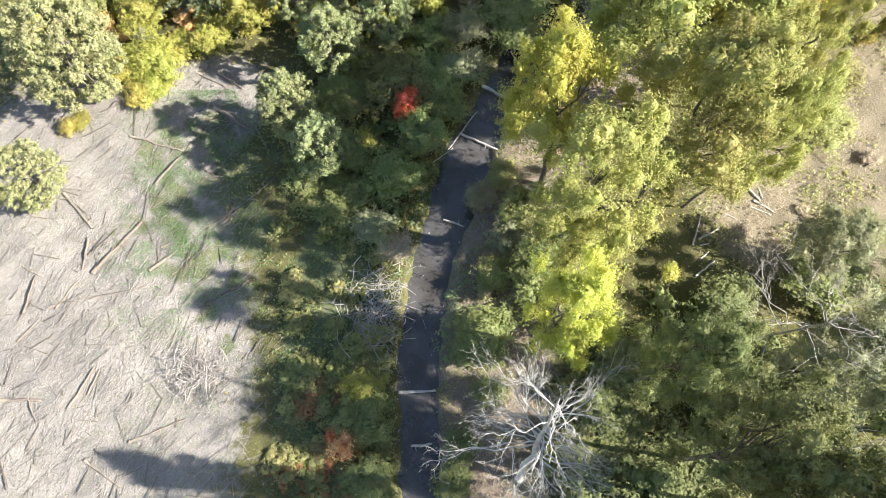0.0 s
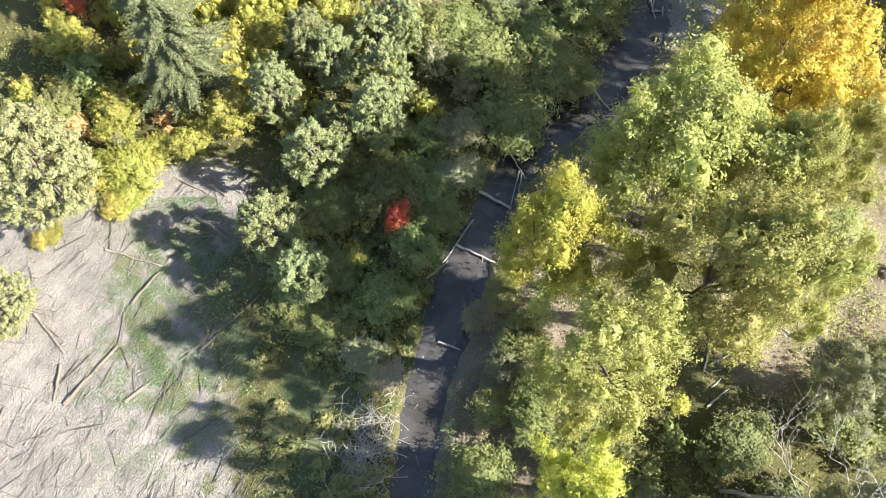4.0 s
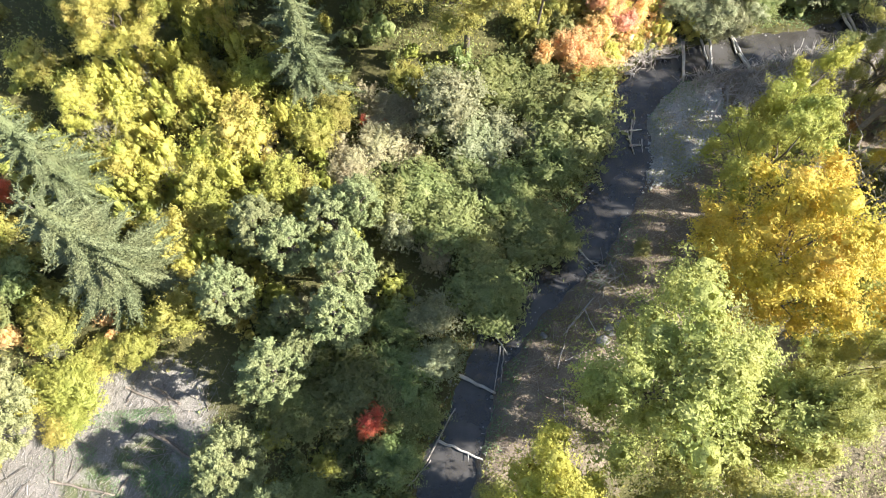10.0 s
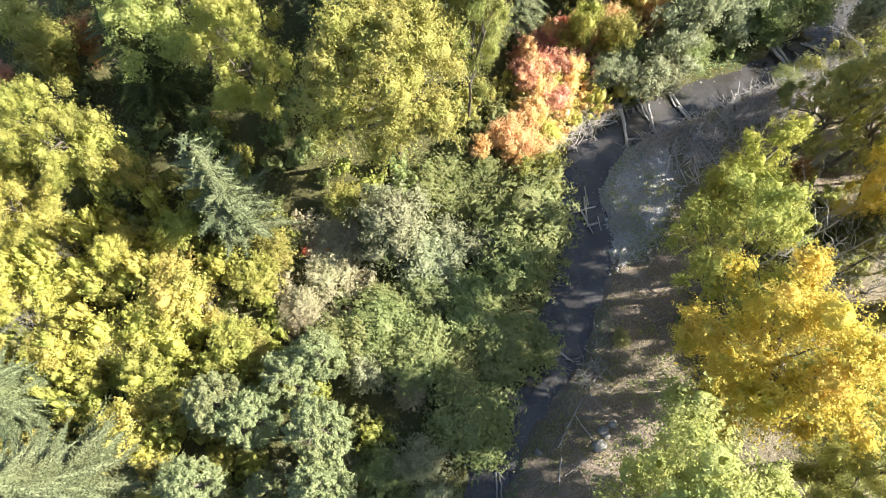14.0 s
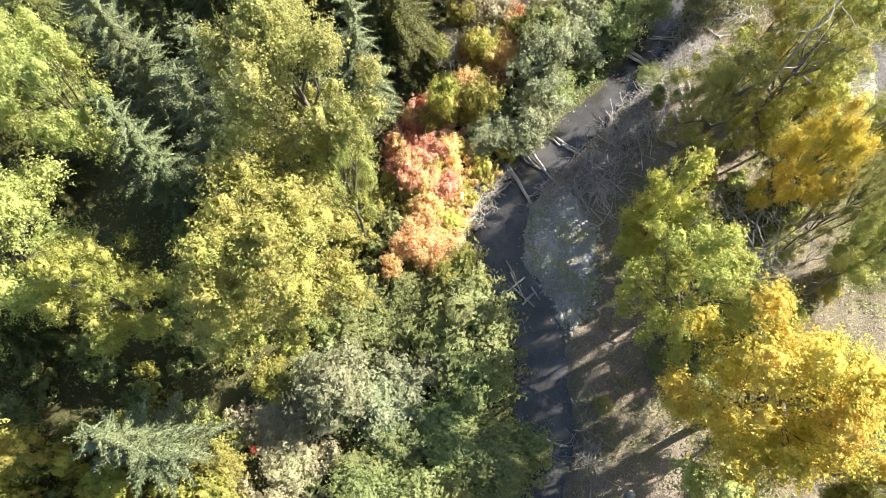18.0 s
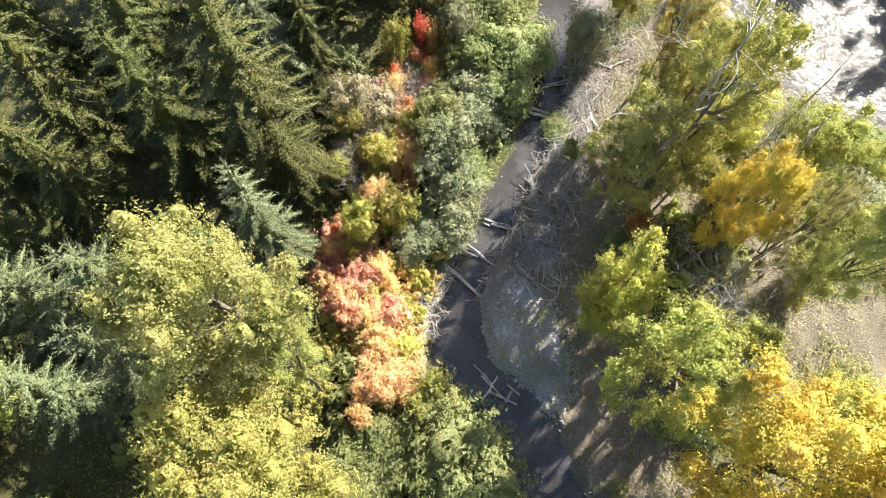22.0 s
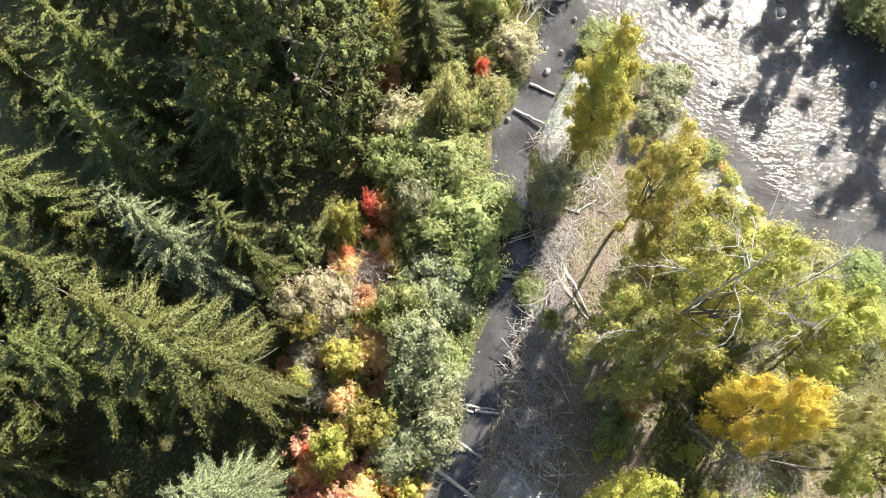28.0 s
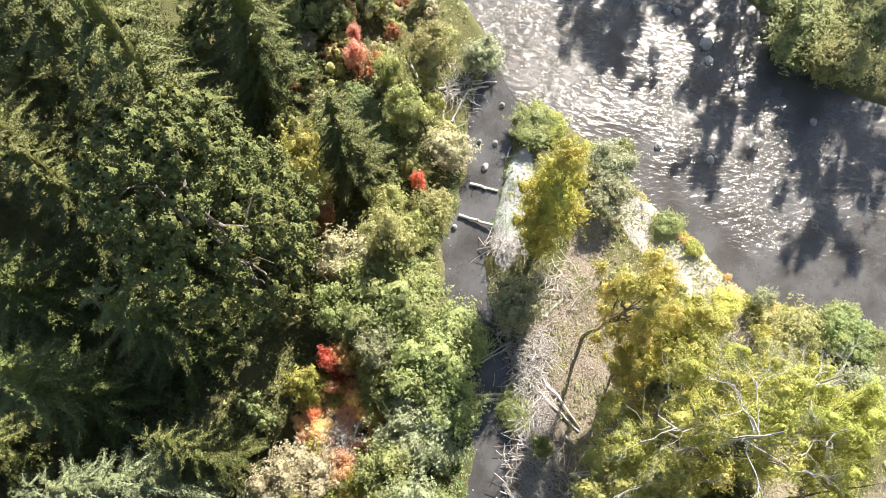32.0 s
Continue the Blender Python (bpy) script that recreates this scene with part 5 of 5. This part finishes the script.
lay_logs("clearing", ((-34.75,27.04,-31.57,23.59,0.14),(-31.83,22.71,-31.8,19.62,0.13),(-30.92,19.41,-27.25,24.24,0.16),(-25.81,19.52,-16.69,27.27,0.15),(-25.13,21.8,-20.83,23.91,0.08),(-20.06,23.8,-15.36,28.76,0.1),(-20.45,16.53,-17.03,18.63,0.13),(-29.46,32.83,-24.31,31.33,0.12),(-26.47,27.84,-23.29,32.59,0.12),(-22.07,40.01,-19.4,38.09,0.14),(-23.99,39.88,-21.06,38.28,0.1),(-21.93,36.2,-18.44,33.74,0.19),(-17.83,34.1,-16.05,30.74,0.09),(-22.53,29.74,-20.93,28.58,0.08),(-36.6,8.32,-33.08,8.23,0.13),(-25.44,4.93,-21.0,6.77,0.1),(-36.19,15.53,-35.68,19.1,0.12),(-33.46,16.03,-32.09,18.48,0.1)))
lay_logs("clearing", ((-37.36,20.04,-35.31,19.0,0.08),(-28.77,3.52,-25.64,1.5,0.1),(-36.2,13.2,-34.76,15.18,0.09),(-30.86,7.54,-29.12,11.04,0.1),(-29.43,8.69,-28.7,10.8,0.08),(-34.29,8.46,-33.19,6.4,0.08),(-37.02,24.63,-34.94,24.46,0.06),(-23.56,33.92,-19.84,34.35,0.06),(-34.13,16.18,-25.85,18.07,0.06)))
lay_logs("bank", ((48.98,66.82,45.01,62.34,0.12),(47.57,67.15,45.94,63.94,0.09),(48.78,66.61,46.95,64.29,0.08),(49.65,68.52,48.68,67.39,0.08),(44.97,65.22,42.04,63.58,0.07),(40.52,65.69,38.8,62.23,0.1),(39.25,62.96,37.74,61.11,0.08),(41.36,62.48,41.99,61.08,0.1),(34.09,65.44,34.97,60.95,0.1),(34.55,65.41,35.09,62.55,0.08),(35.2,65.21,33.58,63.37,0.08),(33.92,63.54,34.59,60.27,0.07),(32.08,64.02,31.13,60.91,0.11),(31.03,62.74,29.86,60.8,0.13),(31.73,60.94,33.36,57.78,0.07),(30.07,59.75,33.0,59.52,0.06),(30.18,60.96,31.12,59.39,0.06),(29.63,61.04,29.69,59.22,0.07)))
lay_logs("bank", ((34.85,59.98,33.34,57.92,0.06),(22.69,61.37,21.81,59.32,0.06),(30.31,61.47,29.49,59.67,0.1),(31.87,64.0,31.41,61.44,0.1),(31.5,61.41,31.51,59.66,0.07),(33.79,65.27,34.29,62.39,0.11),(35.33,65.31,33.1,62.62,0.09),(34.51,65.24,35.11,62.63,0.08),(29.73,60.0,31.47,59.55,0.06),(16.56,44.96,18.99,46.21,0.07),(17.75,47.06,16.82,44.17,0.06),(13.81,41.98,15.94,44.19,0.09),(15.12,43.24,15.85,40.94,0.06),(12.1,38.4,13.59,42.05,0.06),(12.78,39.01,15.19,39.76,0.06),(7.58,40.81,6.57,36.84,0.08),(6.79,42.77,8.13,39.97,0.08),(7.81,40.53,7.27,37.6,0.07)))
lay_logs("bank", ((0.44,31.73,3.29,35.92,0.08),(-1.05,30.07,0.93,31.96,0.08),(12.95,41.15,14.96,43.29,0.06),(12.23,36.1,12.14,34.05,0.06),(49.83,69.3,48.53,67.85,0.08),(49.78,67.56,47.04,64.56,0.1),(47.76,67.23,44.67,62.31,0.12),(43.99,63.3,43.73,62.58,0.12),(41.28,62.35,41.77,60.9,0.12),(40.33,65.91,39.13,64.78,0.07),(43.03,64.55,41.76,63.54,0.07),(48.41,66.44,46.5,64.91,0.07),(71.51,80.33,73.96,75.31,0.1),(70.79,79.62,73.31,75.97,0.1),(68.73,78.33,71.84,77.75,0.08),(53.12,66.68,54.86,65.6,0.12),(53.02,68.08,53.17,66.46,0.1),(66.53,73.16,67.19,70.49,0.06)))
lay_logs("bank", ((67.79,72.67,66.32,72.86,0.08),(74.31,84.01,70.95,81.42,0.1),(68.28,81.37,70.83,81.92,0.08)))
lay_logs("jam", ((24.04,68.43,24.66,67.02,0.14),(25.19,68.84,25.16,66.87,0.15),(25.72,67.63,28.05,67.88,0.12),(23.15,67.46,25.46,69.26,0.09),(24.14,68.71,25.81,69.47,0.08),(26.27,68.4,27.75,68.59,0.1),(22.47,66.32,23.4,66.29,0.16),(22.49,67.17,23.65,67.32,0.12),(23.36,70.51,23.28,68.66,0.08),(24.96,67.86,26.37,68.68,0.09),(24.0,67.52,25.92,68.19,0.08),(26.62,67.8,28.83,69.53,0.09),(22.4,61.44,21.82,58.76,0.09),(21.6,60.24,22.0,57.76,0.09),(21.67,58.64,22.75,58.66,0.14),(22.82,62.48,22.37,60.59,0.06),(22.97,59.28,22.8,57.92,0.07)))
lay_logs("drift", ((22.22,21.91,23.35,24.91,0.09),(22.79,22.44,24.69,23.42,0.10),(22.87,21.91,23.75,22.07,0.07),(22.12,19.0,24.05,20.47,0.10),(22.71,20.57,23.66,21.37,0.08),(28.07,27.44,28.94,26.3,0.10),(28.42,26.3,30.05,25.19,0.11),(28.08,25.74,29.75,24.91,0.07),(28.98,27.61,29.22,26.47,0.06),(25.65,24.91,26.61,24.46,0.04),(26.39,28.41,26.98,28.87,0.05),(29.69,21.37,30.26,19.62,0.05),(27.06,29.45,28.14,29.69,0.06)))


# ---- stones ----
def boulder(r, seed):
    rng = np.random.default_rng(seed)
    bm = bmesh.new()
    bmesh.ops.create_icosphere(bm, subdivisions=3, radius=r)
    off = Vector(rng.uniform(0, 50, 3))
    for v in bm.verts:
        n = v.co.normalized()
        v.co *= 1 + 0.28 * noise.noise(n * 1.4 + off) + 0.08 * noise.noise(n * 4 + off)
        v.co.z *= 0.65
    me = bpy.data.meshes.new("stone")
    bm.to_mesh(me)
    bm.free()
    me.materials.append(STONE)
    return smooth(me)


def lay_stones(rows):
    for k, (x, y, r) in enumerate(rows):
        ob = new("stone", boulder(r, k))
        z = ground_z(x, y)
        ob.location = (x, y, z + r * 0.3 if z > -0.3 else -0.42)
        ob.scale = (1, 0.8, 1 if z > -0.3 else max(1.0, 0.34 / (0.6 * r)))
        tagged(ob, "rounded grey stone in shallow water" if z < -0.3 else "rough grey boulder on the bank", "stone", "stones")


lay_stones(((16.9,41.5,0.45),(16.2,40.4,0.6),(17.8,41.7,0.4),(17.0,41.0,0.35),(82.7,57.0,0.75),(71.0,59.8,0.45),(70.7,55.1,0.45),(79.1,53.2,0.4),(65.3,74.5,0.4),(67.6,75.5,0.25),(67.8,74.1,0.3),(71.7,74.3,0.3),(72.1,71.8,0.35),(72.9,71.1,0.3),(59.1,75.8,0.3),(39.4,67.0,0.35),(80.9,56.5,0.5),(85.6,60.1,0.4),(85.7,60.9,0.3),(18.8,16.6,0.3),(11.3,41.2,0.3),(39.9,66.9,0.3),(84.8,49.8,0.35),(76.7,46.5,0.4),(11.2,41.4,0.25),(6.4,36.6,0.2)))


# ---- loose stuff on the ground ----
stuff_rng = np.random.default_rng(21)


def scatter(n, x0, x1, y0, y1, keep):
    x, y = stuff_rng.uniform(x0, x1, n), stuff_rng.uniform(y0, y1, n)
    k = stuff_rng.random(n) < keep(x, y)
    return x[k], y[k]


def prisms(x, y, lengths, radii, angles, pitch):
    """Thin three-sided sticks."""
    n = len(x)
    z = height(x, y)
    d = np.stack([np.cos(angles) * np.cos(pitch), np.sin(angles) * np.cos(pitch), np.sin(pitch)], 1)
    u = np.stack([-np.sin(angles), np.cos(angles), np.zeros(n)], 1)
    w = np.cross(d, u)
    c = np.stack([x, y, z + radii * 1.2 + np.abs(np.sin(pitch)) * lengths * 0.4 + stuff_rng.uniform(0, 0.12, n)], 1)
    v = []
    for end, taper in ((-0.5, 1.0), (0.5, 0.6)):
        for a in (0, 2.094, 4.189):
            v.append(c + d * (lengths * end)[:, None] + (u * math.cos(a) + w * math.sin(a)) * (radii * taper)[:, None])
    v = np.stack(v, 1).reshape(-1, 3)
    b = np.arange(n)[:, None] * 6
    q = np.concatenate([b + np.array([[0, 1, 4, 3]]), b + np.array([[1, 2, 5, 4]]), b + np.array([[2, 0, 3, 5]])])
    return v, q


def sticks(name, label, count, box, keep, longest, thick, main, material):
    x, y = scatter(count, *box, keep)
    n = len(x)
    ln = longest * stuff_rng.uniform(0.12, 1.0, n) ** 1.8
    ang = np.where(stuff_rng.random(n) < 0.55, radians(main) + stuff_rng.normal(size=n) * 0.35, stuff_rng.uniform(0, np.pi, n))
    v, q = prisms(x, y, ln, thick * stuff_rng.uniform(0.5, 1.4, n), ang, stuff_rng.normal(size=n) * 0.09)
    tagged(new(name, mesh_of(name, v, q, material)), label, "sticks", kind="stuff")


sticks("stick_litter", "pale sticks scattered over the dry clearing", 16000, (-46, -12, -8, 42), lambda x, y: clearing_at(x, y) * 0.9, 1.6, 0.015, 55, STICKWOOD)
sticks("dark_stick_litter", "brown dead branches scattered over the clearing", 1100, (-46, -12, -8, 42), lambda x, y: clearing_at(x, y) * 0.7, 3.2, 0.04, 65, OLDWOOD)


sticks("bank_debris", "grey twigs and dead stems littering the bank", 22000, (-2, 66, -8, 74), lambda x, y: right_bank(x, y) * (0.25 + 0.5 * (np.sin(x * 0.5) * np.sin(y * 0.6) > 0)), 1.7, 0.017, 20, STICKWOOD)


def brush_pile(cx, cy, rx, ry, n, label, material, seed):
    """A heap of thin dead stems, heaped without order."""
    rng = np.random.default_rng(seed)
    pieces = []
    for k in range(n):
        a = rng.normal(size=2) * (rx * 0.45, ry * 0.45)
        d = rng.normal(size=3) * (1, 1, 0.35)
        d /= np.linalg.norm(d)
        c = np.array([cx + a[0], cy + a[1], ground_z(cx + a[0], cy + a[1]) + rng.uniform(0.1, 0.9)])
        L = rng.uniform(0.8, 3.2)
        pieces.append(tube(bent(rng, c - d * L / 2, c + d * L / 2, 4, 0.07), np.linspace(0.034, 0.010, 4), 4, False))
    tagged(new("brush_pile", mesh_of("brush_pile", *joined(pieces), material)), label, "brush", kind="stuff")


brush_pile(-5.6, 15.8, 3.2, 4.2, 230, "heap of bare grey brush at the creek's edge", TWIGWOOD, 1)
brush_pile(23.2, 68.2, 3.4, 1.6, 170, "tangled driftwood jam of bleached branches", STICKWOOD, 2)
brush_pile(26.5, 69.0, 2.6, 1.4, 120, "tangled driftwood jam of bleached branches", STICKWOOD, 3)
brush_pile(35.5, 64.0, 3.0, 2.2, 150, "tangle of dead grey branches on the bank", TWIGWOOD, 4)
brush_pile(42.0, 65.5, 3.5, 2.4, 190, "tangle of dead grey branches on the bank", TWIGWOOD, 5)
brush_pile(48.0, 67.5, 3.0, 2.0, 150, "tangle of dead grey branches on the bank", TWIGWOOD, 6)
brush_pile(38.5, 65.4, 2.4, 1.4, 110, "tangle of dead grey branches on the bank", STICKWOOD, 14)
brush_pile(45.0, 66.0, 2.6, 1.6, 130, "tangle of dead grey branches on the bank", STICKWOOD, 15)
brush_pile(52.0, 69.4, 2.6, 1.4, 110, "tangle of dead grey branches on the bank", TWIGWOOD, 16)
brush_pile(32.8, 64.6, 2.2, 1.4, 90, "tangle of dead grey branches on the bank", TWIGWOOD, 17)
brush_pile(30.0, 64.6, 2.4, 1.6, 110, "tangle of dead grey branches on the bank", STICKWOOD, 22)
brush_pile(33.6, 62.2, 2.2, 2.2, 120, "tangle of dead grey branches on the bank", STICKWOOD, 23)
brush_pile(40.2, 64.0, 2.8, 1.8, 130, "tangle of dead grey branches on the bank", STICKWOOD, 24)
brush_pile(50.2, 67.0, 2.6, 1.8, 120, "tangle of dead grey branches on the bank", STICKWOOD, 25)
brush_pile(17.5, 46.5, 1.6, 2.4, 60, "thin dead stems fallen on the bank", TWIGWOOD, 18)
brush_pile(56.0, 67.0, 2.2, 2.2, 50, "thin dead stems fallen on the bank", STICKWOOD, 19)
brush_pile(-20.5, 10.5, 2.6, 2.0, 120, "pale heap of fine dead twigs on the clearing", STICKWOOD, 7)
brush_pile(27.5, 6.5, 3.6, 3.0, 160, "heap of pale dead branches under the trees", STICKWOOD, 20)
brush_pile(72, 78.5, 3.0, 2.0, 90, "driftwood branches piled on the river bank", STICKWOOD, 8)
brush_pile(58.0, 71.0, 1.2, 2.2, 80, "pale dead stems beside the creek", STICKWOOD, 9)


def ground_leaves(name, label, colour, count, box, keep, size, lift, slender):
    x, y = scatter(count, *box, keep)
    n = len(x)
    c = np.stack([x, y, height(x, y) + stuff_rng.uniform(0.02, lift, n)], 1)
    nrm = stuff_rng.normal(size=(n, 3)) * 0.6 + (0, 0, 0.8)
    nrm /= np.linalg.norm(nrm, axis=1, keepdims=True)
    v, q = blades(stuff_rng, c, nrm, size * stuff_rng.uniform(0.6, 1.4, n), slender)
    tagged(new(name, mesh_of(name, v, q, LEAVES[colour])), label, "undergrowth", kind="stuff")


def patch(x, y, s, k):
    """Uneven patches, from waves that cross at many angles."""
    f = sum(np.sin((x * math.cos(a * 2.4 + k) + y * math.sin(a * 2.4 + k)) * s * (0.8 + 0.45 * a) + 1.7 * a * k) / (1 + 0.25 * a) for a in range(7))
    return np.clip(0.5 * f + 0.3, 0, 1)


def dry_land(x, y):
    return (creek_gap(x, y) > 0.35) & (river_gap(x, y) > 0.4)


everywhere = (-46, 90, -10, 100)
ground_leaves("undergrowth", "low green undergrowth on the woodland floor", "green", 170000, everywhere, lambda x, y: dry_land(x, y) * (1 - open_land(x, y)) * (1 - 0.8 * right_bank(x, y)) * patch(x, y, 0.5, 1), 0.15, 0.5, 0.5)
ground_leaves("yellow_undergrowth", "low yellowing undergrowth on the woodland floor", "yellowgreen", 90000, everywhere, lambda x, y: dry_land(x, y) * (1 - open_land(x, y)) * (1 - 0.9 * right_bank(x, y)) * patch(x, y, 0.4, 3), 0.14, 0.45, 0.5)
ground_leaves("fallen_leaves", "brown fallen leaves on the ground", "tan", 40000, everywhere, lambda x, y: dry_land(x, y) * (1 - open_land(x, y)) * (0.25 + 0.6 * right_bank(x, y)), 0.10, 0.06, 0.6)
ground_leaves("dry_grass", "short dry straw grass over open ground", "dry", 45000, everywhere, lambda x, y: dry_land(x, y) * np.clip(open_land(x, y), 0, 1) * 0.8, 0.13, 0.2, 0.16)
ground_leaves("meadow_grass", "tufts of dry straw grass on the open meadow", "dry", 90000, (22, 66, 16, 62), lambda x, y: dry_land(x, y) * np.clip(open_land(x, y) + blob(x, y, 44, 48, 9, 6, 40) + blob(x, y, 56, 54, 7, 6, 50), 0, 1) * patch(x, y, 1.2, 6), 0.14, 0.3, 0.16)
ground_leaves("meadow_weeds", "low olive weeds on the open meadow", "olive", 90000, (22, 66, 16, 62), lambda x, y: dry_land(x, y) * np.clip(open_land(x, y) + blob(x, y, 44, 48, 9, 6, 40) + blob(x, y, 56, 54, 7, 6, 50), 0, 1) * patch(x, y, 0.7, 3) * 0.6, 0.17, 0.35, 0.4)
ground_leaves("green_grass", "green grass in the shaded part of the clearing", "grass", 240000, (-32, -4, 0, 38), lambda x, y: dry_land(x, y) * np.where(x > -14, 0.3, clearing_at(x, y) * np.clip((y - 12) / 8, 0.1, 1)) * patch(x, y, 1.1, 2) * np.clip((x + 31) / 8, 0, 1), 0.10, 0.2, 0.2)
ground_leaves("bank_grass", "bright green grass along the water's edge", "grass", 260000, (-6, 76, -8, 78), lambda x, y: ((creek_gap(x, y) > 0.1) & (creek_gap(x, y) < 1.5) & (river_gap(x, y) > 0.3)) * patch(x, y, 0.45, 4), 0.15, 0.5, 0.2)


def pebbles(name, label, count, box, keep, lo, hi, material):
    """Small stones, each a squat four-sided double pyramid."""
    x, y = scatter(count, *box, keep)
    n = len(x)
    r = stuff_rng.uniform(lo, hi, n) * stuff_rng.uniform(0.5, 1.0, n)
    c = np.stack([x, y, np.maximum(height(x, y), -0.45) + r * 0.2], 1)
    a0 = stuff_rng.uniform(0, 6.28, n)
    ring = [c + np.stack([np.cos(a0 + k * 1.571) * r * stuff_rng.uniform(0.7, 1.3, n), np.sin(a0 + k * 1.571) * r * stuff_rng.uniform(0.7, 1.3, n), r * 0.05], 1) for k in range(4)]
    top = [c + np.stack([np.cos(a0 + k * 1.571) * r * 0.5, np.sin(a0 + k * 1.571) * r * 0.5, r * 0.5], 1) for k in range(4)]
    v = np.stack(ring + top, 1).reshape(-1, 3)
    b = np.arange(n)[:, None] * 8
    q = np.concatenate([b + np.array([[k, (k + 1) % 4, 4 + (k + 1) % 4, 4 + k]]) for k in range(4)] + [b + np.array([[4, 5, 6, 7]])])
    tagged(new(name, mesh_of(name, v, q, material)), label, "gravel", kind="stuff")


pebbles("gravel", "grey pebbles on the gravel bar", 14000, (22, 34, 54, 68), lambda x, y: blob(x, y, 26.6, 60.0, 3.2, 6.2, -36) * (creek_gap(x, y) > 0), 0.05, 0.16, PEBBLE)
pebbles("cobbles", "pale cobbles strewn over the gravel bar", 3000, (20, 34, 53, 68), lambda x, y: blob(x, y, 26.6, 60.0, 3.2, 6.2, -36) * (creek_gap(x, y) > 0) * patch(x, y, 1.6, 2), 0.12, 0.32, PEBBLE)
pebbles("creek_gravel", "pebbles along the water's edge", 26000, (-4, 76, -6, 77), lambda x, y: ((creek_gap(x, y) > -0.5) & (creek_gap(x, y) < 0.9)) * 0.9, 0.04, 0.15, STONE)
ground_leaves("river_bank_grass", "strip of green and yellow grass on the river bank", "yellowgreen", 150000, (57, 76, 46, 74), lambda x, y: ((river_gap(x, y) > 0.2) & (river_gap(x, y) < 1.3) & (creek_gap(x, y) > 0.5)) * patch(x, y, 0.8, 1), 0.15, 0.5, 0.3)
ground_leaves("rusty_bank_grass", "rust-coloured weeds on the river bank", "orange", 60000, (57, 70, 46, 62), lambda x, y: ((river_gap(x, y) > 0.1) & (river_gap(x, y) < 1.2)) * patch(x, y, 0.9, 4), 0.13, 0.4, 0.3)
ground_leaves("gravel_weeds", "sparse weeds growing on the gravel bar", "willow", 14000, (22, 34, 54, 68), lambda x, y: blob(x, y, 26.6, 60.0, 3.2, 6.2, -36) * patch(x, y, 1.3, 1) * (creek_gap(x, y) > 0.2), 0.1, 0.25, 0.3)
ground_leaves("bank_weeds", "low green and olive weeds on the bank", "green", 260000, (-2, 66, -8, 74), lambda x, y: right_bank(x, y) * (1 - blob(x, y, 26.6, 60.0, 3.2, 6.2, -36)) * patch(x, y, 0.8, 5) * 0.9, 0.12, 0.35, 0.35)
